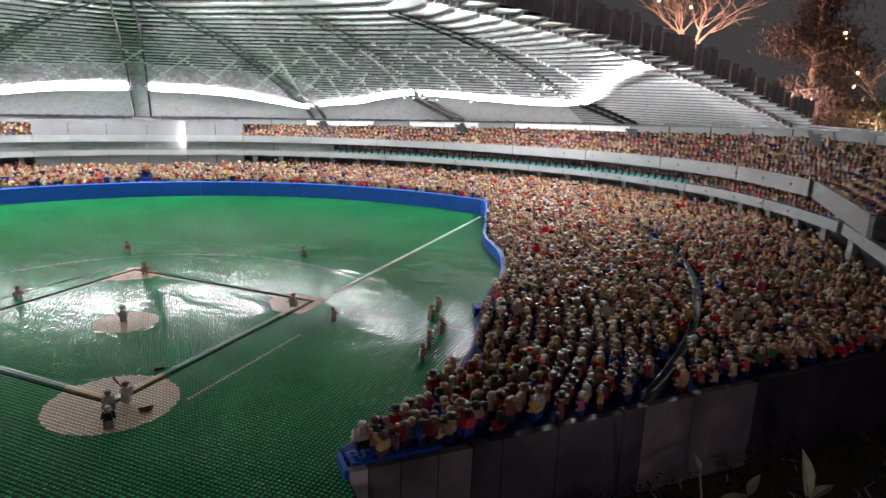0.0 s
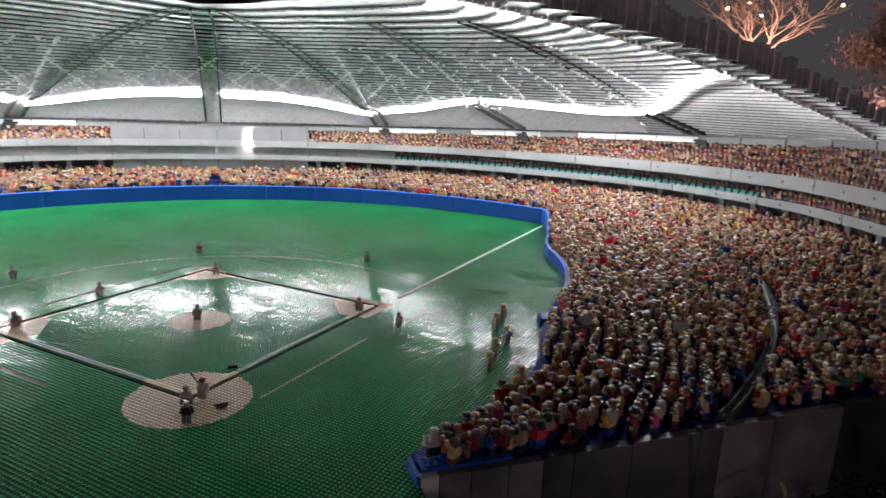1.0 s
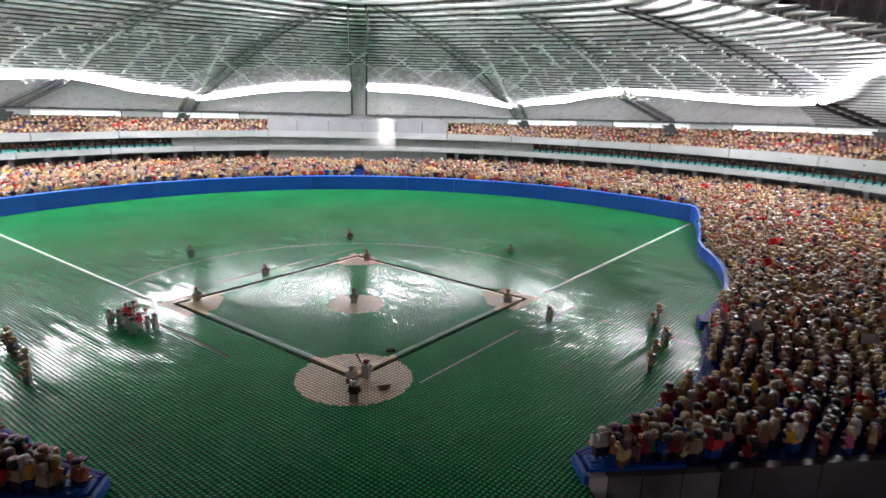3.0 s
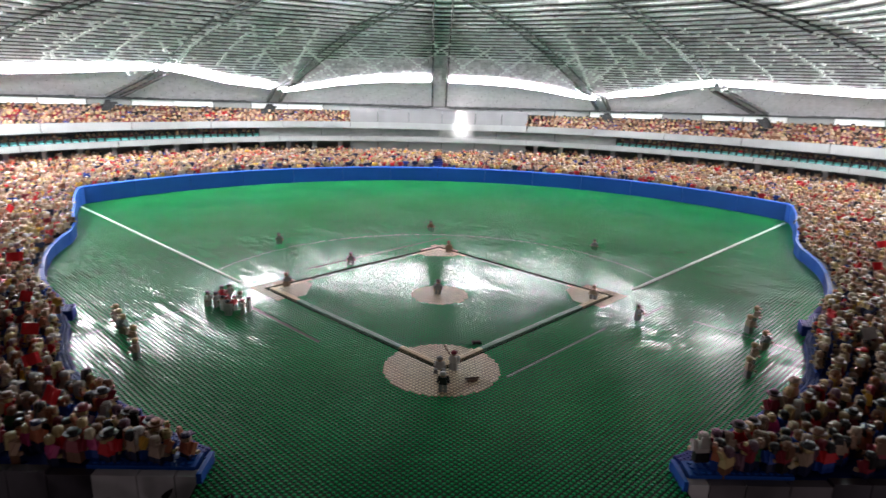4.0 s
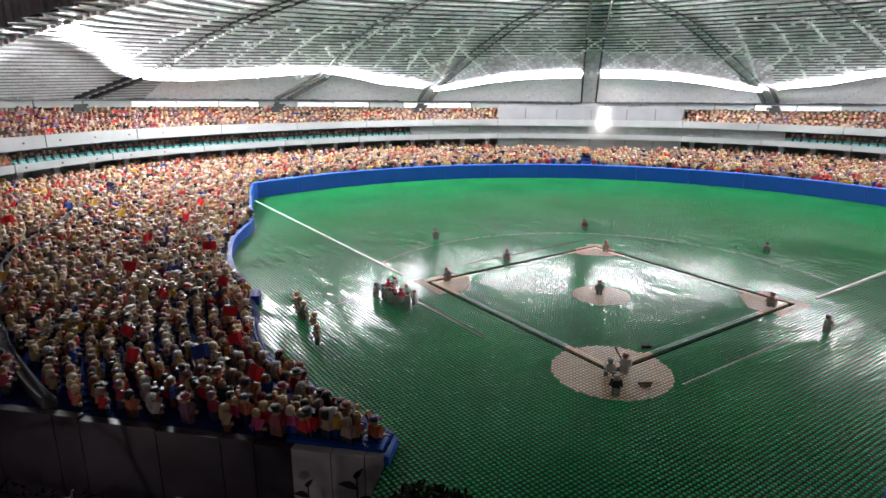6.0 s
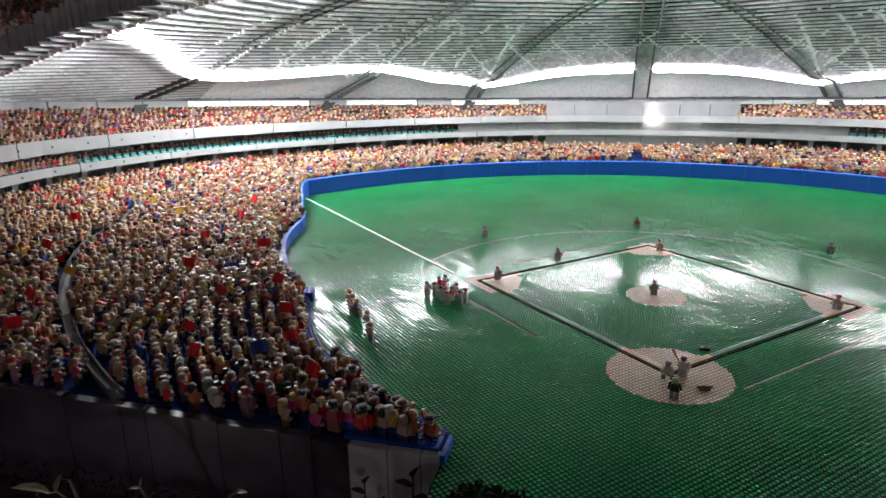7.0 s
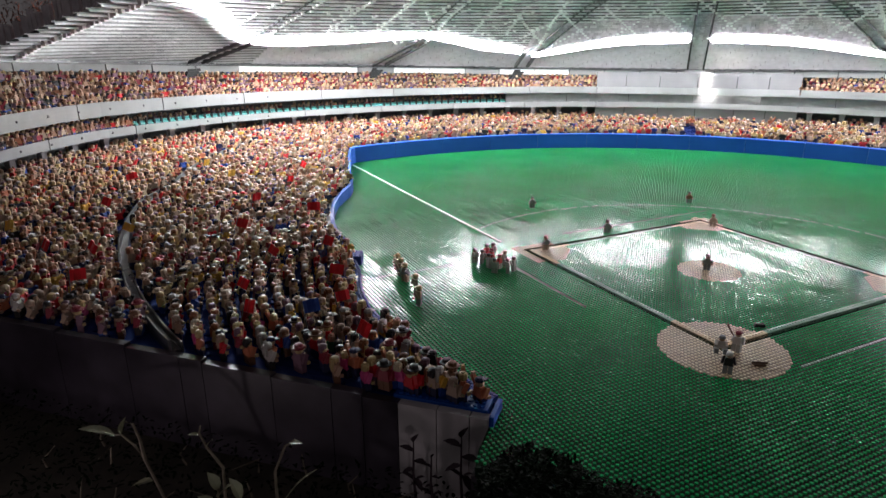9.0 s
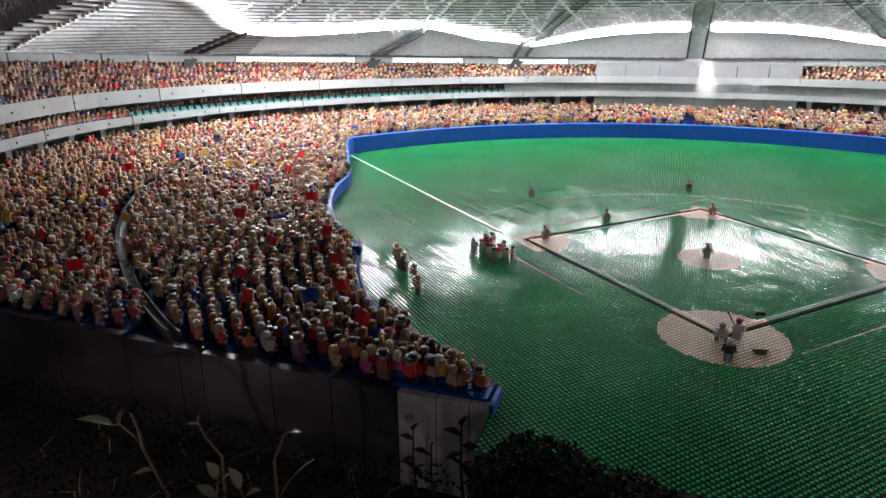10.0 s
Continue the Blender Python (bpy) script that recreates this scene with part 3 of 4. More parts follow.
for a, b in zip(span(-28.5, 28.5, 9.5), span(-28.5, 28.5, 9.5)[1:]):
    band_part("dark_panel", centre, a + 0.03, b - 0.03, 1.432, 1.442, low_top, up_bot, RAIL, "darker grey smooth panel", step=None)

# head wall under the roof, with pale glossy panels; white ones hold painted reflections
head = empty("head_wall", "pale grey panels between the upper tier and the roof, some painted white for reflections", "wall panels")
cuts = span(-WALL_END, WALL_END, 5.3)
for a, b in zip(cuts, cuts[1:]):
    band_part("panel", head, a + 0.07, b - 0.07, 1.478, 1.488, lambda s: spring(s) - 0.026, lambda s: spring(s) - 0.006, WHITE if 15 < abs(a) < 75 and int(a * 7) % 3 else GREY_PALE)
band_part("ledge", head, -WALL_END, WALL_END, 1.470, 1.4995, lambda s: spring(s) - 0.005, lambda s: spring(s) - 0.001, GREY_DARK, "dark grey ledge")

# pillars under the middle tier
for s in span(-104, 104, 4.0):
    if abs(s) > 15:
        r = r_wall(s, 1.455)
        z0 = bowl_z(s, r) - 0.004
        g = Geo()
        m = Matrix.Rotation(radians(-s), 3, "Z")
        g.box(polar(s, r, (z0 + low_bot(s)) / 2), (0.016, 0.016, low_bot(s) - z0), 0, m)
        g.box(polar(s, r - 0.001, low_bot(s) - 0.005), (0.020, 0.020, 0.008), 0, m)
        g.thing("pillar", GREY_WALL, "square light grey plastic pillar under the middle tier", "pillar", group="pillars under the tier")

# seats of the middle tier
seat_geo = Geo()
seat_geo.box((0, 0, 0.004), (0.0158, 0.012, 0.008)).box((0, 0.004, 0.0095), (0.0158, 0.004, 0.011))
seat_mesh = seat_geo.mesh("seat", TEAL)
row = empty("seat_row", "row of small teal plastic seats in the middle tier", "seats")
for side in (-1, 1):
    s = 28.9
    while s < 81:
        r = r_wall(s, 1.435)
        ob = new("seat", seat_mesh)
        ob.parent = row
        ob.matrix_basis = Matrix.Translation(polar(side * s, r, low_top(s) - 0.0045)) @ Matrix.Rotation(radians(-side * s), 4, "Z")
        s += deg(0.0165 / r)

# ---- roof ----
CUT_ROOF_Y = 0.36


BAND = lerp_table([(0, 0.896), (2.5, 0.896), (7.6, 0.894), (12.2, 0.897), (16.7, 0.908), (22, 0.930), (25.2, 0.940), (27.6, 0.922), (33.7, 0.905), (37.7, 0.878), (42.5, 0.852), (45, 0.852), (48, 0.857), (55, 0.880), (61, 0.896), (65, 0.897), (68.7, 0.889), (73, 0.838), (76.4, 0.787), (83, 0.735), (91, 0.69)])
rng = random.Random(5)
g = Geo()
LAYER = 0.0085
AZ = span(-END, END, 0.6)
levels = [0.276 + LAYER * k for k in range(0, 41)]
jit = {}


def contour(k, n):
    """Radius of layer k at column n, uneven brick by brick; none where the roof has not begun."""
    a = AZ[n]
    zz = levels[k]
    if zz <= spring(a):
        return r_wall(a)
    key = (k, n // 4)
    if key not in jit:
        jit[key] = rng.uniform(-0.0018, 0.0018)
    return r_wall(a) * roof_u(a, zz) + jit[key]


def clip_y(p, q):
    """Keeps the part of a run of the roof that lies behind its cut."""
    if p.y < CUT_ROOF_Y and q.y < CUT_ROOF_Y:
        return None
    if p.y < CUT_ROOF_Y:
        p = p + (q - p) * ((CUT_ROOF_Y - p.y) / (q.y - p.y))
    elif q.y < CUT_ROOF_Y:
        q = q + (p - q) * ((CUT_ROOF_Y - q.y) / (p.y - q.y))
    return p, q


BRICK_N = 6
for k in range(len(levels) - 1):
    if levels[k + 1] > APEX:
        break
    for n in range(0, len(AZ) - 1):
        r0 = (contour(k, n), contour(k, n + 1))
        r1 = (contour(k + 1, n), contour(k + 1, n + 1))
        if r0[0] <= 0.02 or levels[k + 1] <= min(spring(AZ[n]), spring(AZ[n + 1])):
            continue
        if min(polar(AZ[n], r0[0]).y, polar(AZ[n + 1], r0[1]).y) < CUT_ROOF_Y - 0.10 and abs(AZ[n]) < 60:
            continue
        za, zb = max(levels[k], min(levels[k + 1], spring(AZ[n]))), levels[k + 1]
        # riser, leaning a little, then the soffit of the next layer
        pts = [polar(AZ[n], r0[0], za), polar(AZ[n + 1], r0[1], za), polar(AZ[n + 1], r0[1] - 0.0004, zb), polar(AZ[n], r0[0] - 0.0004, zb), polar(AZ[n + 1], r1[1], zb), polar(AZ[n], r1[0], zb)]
        if max(p.y for p in pts) < 0.30:
            continue
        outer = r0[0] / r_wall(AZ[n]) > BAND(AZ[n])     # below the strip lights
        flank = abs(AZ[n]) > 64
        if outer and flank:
            # a course of bricks, and the gap above it coloured dark for its shade
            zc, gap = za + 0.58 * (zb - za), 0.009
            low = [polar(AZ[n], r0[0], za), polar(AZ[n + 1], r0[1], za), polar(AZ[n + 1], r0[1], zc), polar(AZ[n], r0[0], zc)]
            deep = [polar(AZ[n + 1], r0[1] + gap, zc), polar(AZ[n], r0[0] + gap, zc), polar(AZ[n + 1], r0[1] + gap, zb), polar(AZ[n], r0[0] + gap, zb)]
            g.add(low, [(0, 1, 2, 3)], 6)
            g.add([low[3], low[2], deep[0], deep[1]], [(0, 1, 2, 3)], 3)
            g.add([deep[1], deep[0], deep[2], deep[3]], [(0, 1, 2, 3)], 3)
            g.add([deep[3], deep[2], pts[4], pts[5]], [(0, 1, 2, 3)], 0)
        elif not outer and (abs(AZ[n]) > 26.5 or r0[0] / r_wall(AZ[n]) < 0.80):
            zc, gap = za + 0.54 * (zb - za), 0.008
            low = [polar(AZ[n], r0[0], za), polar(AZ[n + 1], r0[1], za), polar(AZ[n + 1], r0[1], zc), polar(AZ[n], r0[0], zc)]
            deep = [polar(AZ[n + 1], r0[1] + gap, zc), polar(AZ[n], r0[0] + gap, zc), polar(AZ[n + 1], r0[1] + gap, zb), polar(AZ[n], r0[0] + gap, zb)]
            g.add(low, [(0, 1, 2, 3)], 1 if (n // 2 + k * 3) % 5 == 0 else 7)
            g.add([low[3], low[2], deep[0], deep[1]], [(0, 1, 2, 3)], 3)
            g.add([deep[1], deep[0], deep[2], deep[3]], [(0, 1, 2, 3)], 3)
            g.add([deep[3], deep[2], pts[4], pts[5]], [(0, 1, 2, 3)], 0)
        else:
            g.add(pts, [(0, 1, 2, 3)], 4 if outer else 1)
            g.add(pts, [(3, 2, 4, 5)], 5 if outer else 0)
        # brick ends
        if n % BRICK_N == k % BRICK_N:
            d = 0.0008
            q = [polar(AZ[n], r0[0] - 0.001, za), polar(AZ[n] + deg(d / r0[0]), r0[0] - 0.001, za), polar(AZ[n] + deg(d / r0[0]), r0[0] - 0.001, zb), polar(AZ[n], r0[0] - 0.001, zb)]
            g.add(q, [(0, 1, 2, 3)], 2)
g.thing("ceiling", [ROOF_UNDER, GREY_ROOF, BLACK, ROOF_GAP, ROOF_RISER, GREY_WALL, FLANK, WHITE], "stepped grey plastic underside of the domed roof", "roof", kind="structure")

# outer skin that closes the roof above
g = Geo()
for a, b in zip(AZ, AZ[1:]):
    us = [1.012, 0.95, 0.85, 0.7, 0.5, 0.3, 0.15, 0.03]
    for u0, u1 in zip(us, us[1:]):
        pts = [polar(a, r_wall(a) * u0, roof_z(a, min(1, u0)) + 0.014), polar(b, r_wall(b) * u0, roof_z(b, min(1, u0)) + 0.014), polar(b, r_wall(b) * u1, roof_z(b, u1) + 0.014), polar(a, r_wall(a) * u1, roof_z(a, u1) + 0.014)]
        if min(p.y for p in pts) > 0.30:
            g.add(pts, [(0, 1, 2, 3)])
g.thing("roof_skin", GREY_DARK, "dark grey outer skin of the domed roof", "roof", kind="structure")

# strip lights between the ribs
STOPS = [1.7, 24.9, 27.0, 43.4, 45.4, 67.4, 68.4, 90.0]
strip_width = lerp_table([(0, 0.032), (8, 0.035), (12, 0.031), (17, 0.025), (22, 0.014), (26, 0.014), (28, 0.036), (34, 0.050), (44, 0.034), (46, 0.040), (55, 0.056), (66, 0.050), (91, 0.050)])
for side in (-1, 1):
    for a, b in zip(STOPS[::2], STOPS[1::2]):
        strip = empty("strip_light", "white glowing strip light under the stepped roof", "strip light", group="strip lights")
        g, h = Geo(), Geo()
        secs, back = [], []
        for s in span(a, b, 1.0):
            u = BAND(s)
            wide = strip_width(s) * (0.52 if side > 0 and s > 26 else 0.95)
            edge = [Vector((r_wall(s) * q, roof_z(s, q))) for q in (u, u - wide / r_wall(s))]
            along = (edge[1] - edge[0]).normalized()
            out = Vector((-along.y, along.x)) * (-1 if along.x > 0 else 1)
            if out.y > 0:
                out = -out
            ring = []
            for f, d in ((0, 0.003), (0.04, 0.008), (0.25, 0.013), (0.5, 0.015), (0.75, 0.013), (0.96, 0.008), (1, 0.003)):
                p = edge[0].lerp(edge[1], f) + out * d
                ring.append(polar(side * s, p.x, p.y))
            secs.append(ring)
            back.append([polar(side * s, *(edge[0] + out * d - along * w)) for d, w in ((0.001, 0.006), (0.011, 0.006), (0.011, 0.002), (0.001, 0.002))])
        g.sweep(secs if side > 0 else secs[::-1])
        part("tube", g, LAMP, strip, "glowing white tube")
        h.sweep(back if side > 0 else back[::-1])
        part("housing", h, GREY_ROOF, strip)

# ribs: pairs of thin dark bars that follow the roof, drifting outwards below the lights
for top, foot in ((0, 0), (24.6, 25.7), (42.8, 46.9), (66.5, 71.0), (90.0, 95.0)):
    for side in (-1, 1) if top else (1,):
        rib = empty("roof_rib", "pair of thin dark plastic ribs following the roof", "rib", group="roof ribs")
        for off in (-1, 1):
            g = Geo()
            secs = []
            for u in span(0.995, 0.40, 0.017):
                a = top + (foot - top) * max(0.0, (u - 0.87) / 0.13)
                if 20 < top < 30 and u < 0.92:
                    # straight in plan, towards a point over the infield
                    rr = u * r_wall(top)
                    a = deg(float(np.interp(rr, (0.60, 0.67, 0.92, 1.15, 1.43), (radians(4.0), radians(7.2), radians(15.5), radians(19.9), radians(24.3)))))
                a = side * a + off * deg(((0.024 if u > 0.88 else 0.020) if top else 0.029) / (r_wall(a) * max(u, 0.5)))
                if polar(a, r_wall(a) * u).y < CUT_ROOF_Y + 0.02:
                    break
                w = deg((0.0060 if top and u > 0.88 else 0.0016 if top else 0.0030) / (r_wall(a) * u))
                zt, d = roof_z(a, u), (0.005 if top and u > 0.88 else 0.0015 if top else 0.006)
                secs.append([polar(a - w, r_wall(a) * u, zt + 0.004), polar(a + w, r_wall(a) * u, zt + 0.004), polar(a + w, r_wall(a) * u - 0.003, zt - d), polar(a - w, r_wall(a) * u - 0.003, zt - d)])
            if len(secs) > 1:
                g.sweep(secs)
                part("bar", g, HAIRLINE if 0 < top < 60 else RIB_DARK, rib)
        g = Geo()
        if top:
            for k in range(6):
                s = foot + 0.25 * k
                g.box(polar(side * s, r_wall(s) - 0.010 - 0.004 * k, spring(s) - 0.004 - 0.0075 * k), (0.054 - 0.004 * k, 0.018, 0.0076), 0, Matrix.Rotation(radians(-side * s), 3, "Z"))
            part("stepped_foot", g, RIB_DARK, rib)
        else:
            g.box(polar(0, r_wall(0) - 0.022, 0.262), (0.074, 0.024, 0.026), 0)
            part("foot", g, GREY_WALL, rib, "grey block at the foot")

# small pale clips that cross the roof in diagonal lines
spots = []
crn = random.Random(44)
for k in range(-9, 10):
    for lean in (-1, 1):
        for q in range(26):
            u = 0.882 - 0.0104 * q
            a = k * 7.7 + lean * (1.0 + q * 0.51)
            if abs(a) < 62 and crn.random() < (0.97 if abs(a) < 30 else 0.35) and q < (17 if abs(k) < 4 else 9 + (k * 5) % 11):
                spots.append((a, u))
for k in range(380):
    a = crn.uniform(-66, 66)
    if abs(a) > 26 or k % 6 == 0:
        spots.append((a, crn.uniform(0.55, 0.89)))
for a0 in (24.6, 31, 36.5, 42.8, 52, 59, 66.5, 73):
    for side in (-1, 1):
        for q in range(26):
            if crn.random() < 0.8:
                spots.append((side * (a0 + crn.uniform(-0.12, 0.12)), 0.875 - 0.011 * q - (0.08 if a0 > 70 else 0)))
clip = arrays(Geo().box((0, 0, 0), (0.0090, 0.006, 0.0060)))
pos = np.array([tuple(polar(a, r_wall(a) * u - 0.004, roof_z(a, u) - 0.0075)) for a, u in spots if polar(a, r_wall(a) * u).y > CUT_ROOF_Y])
tagged(new("roof_clips", repeat_mesh("roof_clips", [(clip, pos, np.array([radians(-a) for a, u in spots if polar(a, r_wall(a) * u).y > CUT_ROOF_Y]), np.ones(len(pos)))], [CLIP])), "small white clips in diagonal lines across the roof", "clips", kind="stuff")

# dark slats standing along the roof's cut edge
for side in (-1, 1):
    screen = empty("slat_screen", "screen of dark vertical slats above the roof's open edge", "screen", group="slat screens")
    x = 0.30
    rs = random.Random(3)
    while x < 1.72:
        u = min(1.0, x / r_wall(90))
        z0 = roof_z(90, u) - 0.004
        h = 0.085 + 0.03 * (1 - u) + rs.uniform(-0.010, 0.010)
        part("slat", Geo().box((side * x, CUT_ROOF_Y + rs.uniform(0.0, 0.012) + 0.02, z0 + h / 2), (rs.uniform(0.0095, 0.0125), 0.010, h)), SLAT, screen)
        x += 0.0152

# ---- toy figures ----
SHIRTS_UP = ["dusk", "maroon", "brown", "black", "red", "auburn", "dusk", "tan", "brown", "nougat", "maroon", "pink", "tan"]


def figure(rnd, arms="down", far=False, shirts=None):
    """A small plastic toy figure, one plain mesh with legs, body, arms, head and hair."""
    g = Geo()
    body = TI[rnd.choice(shirts or ["black", "navy", "red", "white", "pink", "orange", "tan", "maroon", "brown", "bright", "nougat", "green", "red", "tan", "yellow", "maroon", "red", "orange", "dusk", "tan", "orange", "navy", "blue", "blue", "cream"])]
    legs = TI[rnd.choice(["navy", "blue", "dusk", "black", "navy", "maroon", "brown"])]
    skin = TI[rnd.choice(["yellow", "skin", "nougat", "nougat"])]
    hair = TI[rnd.choice(["black", "brown", "auburn", "tan", "brown", "dusk", "white", "auburn", "black", "tan", "black", "brown", "yellow", "brown", "dusk", "tan", "maroon", "cream", "black", "auburn"])]
    n = 6 if far else 8
    for dx in (-0.004, 0.004):
        g.box((dx, 0, 0.006), (0.0075, 0.0075, 0.012), legs)
    g.box((0, 0, 0.0185), (0.0155, 0.0085, 0.013), body, None, 0.72)
    for sx in (-1, 1):
        if arms == "up" and sx == 1:
            m = Matrix.Rotation(radians(35), 3, "Y")
            g.box((sx * 0.0095, -0.001, 0.0275), (0.0042, 0.0048, 0.013), body, m)
            g.box((sx * 0.0125, -0.001, 0.0345), (0.0034, 0.0036, 0.0034), skin)
        else:
            m = Matrix.Rotation(radians(-sx * 14), 3, "Y") @ Matrix.Rotation(radians(30), 3, "X")
            g.box((sx * 0.0088, -0.0015, 0.0185), (0.0042, 0.0052, 0.012), body, m)
            g.box((sx * 0.0102, -0.005, 0.0130), (0.0034, 0.0040, 0.0034), skin)
    g.lathe((0, 0, 0.0245), [(0.0036, 0), (0.0050, 0.0014), (0.0050, 0.0075), (0.0038, 0.0088)], n, skin)
    style = rnd.random()
    if style < 0.16:
        # long hair down the back
        g.lathe((0, 0.0006, 0.0285), [(0.0051, -0.001), (0.0057, 0.002), (0.0050, 0.0048), (0.0024, 0.0062)], n, hair)
        g.box((0, 0.0044, 0.0245), (0.0125, 0.0042, 0.0130), hair, None, 0.75)
    elif style < 0.24:
        # broad hat
        cap = TI[rnd.choice(["brown", "black", "tan", "dusk", "maroon"])]
        g.lathe((0, 0, 0.0318), [(0.0092, 0), (0.0090, 0.0010), (0.0056, 0.0014), (0.0050, 0.0050), (0.0030, 0.0058)], n, cap)
    elif style < 0.82:
        g.lathe((0, 0.0006, 0.0285), [(0.0050, -0.001), (0.0056, 0.002), (0.0050, 0.0046), (0.0024, 0.0062)], n, hair)
        g.box((0, 0.0034, 0.0280), (0.0088, 0.0036, 0.0070), hair, None, 0.9)
    elif style < 0.9:
        cap = TI[rnd.choice(["red", "blue", "white", "black", "navy", "maroon", "black"])]
        g.lathe((0, 0, 0.0305), [(0.0056, 0), (0.0056, 0.0025), (0.0035, 0.0045)], n, cap)
        g.box((0, -0.0065, 0.0312), (0.0085, 0.0060, 0.0011), cap)
    else:
        g.lathe((0, 0, 0.0330), [(0.0024, 0), (0.0024, 0.0018)], n, skin)
    return g


rnd = random.Random(11)
NEAR = [figure(rnd, "up" if k % 7 == 0 else "down") for k in range(36)]
FAR = [figure(rnd, "up" if k % 9 == 0 else "down", True) for k in range(48)]
UPPER = [figure(rnd, "up" if k % 9 == 0 else "down", True, SHIRTS_UP) for k in range(30)]

places = []     # x, y, z, yaw
prn = random.Random(21)
r = 0.66
while r < 1.70:
    n = int(2 * math.pi * r / 0.0174)
    for k in range(n):
        az = -180 + 360 * (k + 0.5 * (int(r / 0.0234) % 2)) / n
        a = abs(az)
        if a > 158 or r < r_in(a) + (0.019 if a < 105 else 0.015) or r > r_wall(a, 1.475) - 0.002:
            continue
        p = polar(az, r)
        if p.y < CUT_Y + 0.006:
            continue
        if a > 70 and abs(r - aisle_r(a)) < 0.0165 and a < 139:
            continue
        if abs(az) < 1.0 and r < 1.40 or prn.random() < 0.015:
            continue
        q = Vector((p.x + prn.uniform(-0.0045, 0.0045), p.y + prn.uniform(-0.0045, 0.0045), 0))
        # faces the middle of the field
        yaw = math.atan2(0.30 - q.y, -q.x) + math.pi / 2 + prn.gauss(0, 0.35)
        places.append((q.x, q.y, math.floor(bowl_z(a, r) / 0.0032) * 0.0032 + prn.choice([0, 0, 0.002, 0.005, 0.009]), yaw))
    r += 0.0236
for side in (-1, 1):
    for x, dy, dz in ((0.287, 0.016, 0.012), (0.304, 0.030, 0.012), (0.321, 0.012, 0.013), (0.338, 0.034, 0.012), (0.343, 0.010, 0.012), (0.361, 0.022, 0.013), (0.379, 0.009, 0.012), (0.383, 0.036, 0.012), (0.398, 0.018, 0.012)):
        places.append((side * x, CUT_Y + dy, dz, math.pi + side * 0.5 + prn.gauss(0, 0.3)))
lower_n = len(places)
# upper tier: five rows up to the head wall, empty in the middle
for j in range(5):
    lim = 106.8 if j == 0 else 112.5
    az = -lim
    while az < lim:
        a = abs(az)
        rr = r_wall(a, 1.43) + 0.004 + j * 0.0122
        if a > 14.2:
            p = polar(az, rr)
            z0 = up_top(a) - 0.027
            z1 = spring(a) - 0.026 - 0.034
            places.append((p.x, p.y, z0 + (z1 - z0) * j / 4 + prn.uniform(-0.003, 0.003), radians(-az) + prn.gauss(0, 0.3)))
        az += deg(0.0160 / rr) * prn.uniform(0.82, 1.3)
# behind the straight ends of the upper parapet
for side in (-1, 1):
    k, e = Vector((1.508, 0.192)), Vector((1.181, -0.170))
    along = (e - k).normalized()
    out = Vector((-along.y, along.x)) if -along.y > 0 else Vector((along.y, -along.x))
    for j in range(8):
        s = 0.01 + 0.008 * (j % 2)
        while s < 0.47:
            p = k + along * s + out * (0.022 + 0.0165 * j)
            if p.y > CUT_Y + 0.01 and math.hypot(p.x, p.y - CY) < r_wall(105, 1.43):
                places.append((side * p.x, p.y, up_bot(100) + 0.010 + 0.012 * j, math.atan2(0.30 - p.y, -side * p.x) + math.pi / 2 + prn.gauss(0, 0.3)))
            s += 0.0172
# middle tier at the ends, past the teal seats; and dark backs behind the seats
for j in range(2):
    for side in (-1, 1):
        a = 81.5 if j == 0 else 29.2
        while a < 104:
            rr = r_wall(a, 1.437 + 0.018 * j)
            p = polar(side * a, rr)
            if j == 0 or prn.random() < 0.9:
                places.append((p.x, p.y, low_top(a) - 0.011 + (0.004 if a > 81 else 0.0) * j + prn.uniform(0, 0.003), radians(-side * a) + prn.gauss(0, 0.3)))
            a += deg(0.0175 / rr)
P = np.array(places)
order = np.argsort(P[:, 1] + 0.15 * np.abs(P[:, 0]))
near_ids = [i for i in order if P[i, 2] < 0.1][:300]
near_set = set(int(i) for i in near_ids)
near_meshes = [f.mesh("toy_figure", TOY) for f in NEAR]
for c, i in enumerate(near_ids):
    ob = tagged(new("toy_figure", near_meshes[(c * 7) % len(near_meshes)]), "small plastic toy figure standing in the crowded stand", "toy figure", "toy crowd in the stands")
    ob.matrix_basis = Matrix.Translation(P[i, :3]) @ Matrix.Rotation(P[i, 3], 4, "Z")
rest = np.array([i for i in range(len(P)) if i not in near_set])
pick = np.random.RandomState(4).randint(0, len(FAR), len(rest))
# upstairs mostly dark clothes
hi = P[rest, 2] > 0.125
pick[hi] = len(FAR) + np.random.RandomState(5).randint(0, len(UPPER), int(hi.sum()))
batches = []
for k, f in enumerate(FAR + UPPER):
    ids = rest[pick == k]
    batches.append((arrays(f), P[ids, :3], P[ids, 3], np.random.RandomState(k).uniform(0.88, 1.12, len(ids))))
tagged(new("toy_crowd", repeat_mesh("toy_crowd", batches, TOY)), "dense crowd of colourful plastic toy figures filling the stands", "toy crowd", kind="stuff")

# dark little figures behind the teal seats
batches = []
shade = Geo()
shade.box((0, 0, 0.010), (0.0075, 0.007, 0.020), TI["black"], None, 0.75).lathe((0, 0, 0.019), [(0.0034, 0), (0.0038, 0.003), (0.0036, 0.007), (0.002, 0.009)], 6, TI["black"])
pos, yaw = [], []
for side in (-1, 1):
    s = 29.5
    while s < 81:
        rr = r_wall(s, 1.431)
        if prn.random() < 0.95:
            pos.append(tuple(polar(side * s, rr, low_top(s) - 0.0075)))
            yaw.append(radians(-side * s))
        s += deg(0.026 / rr)
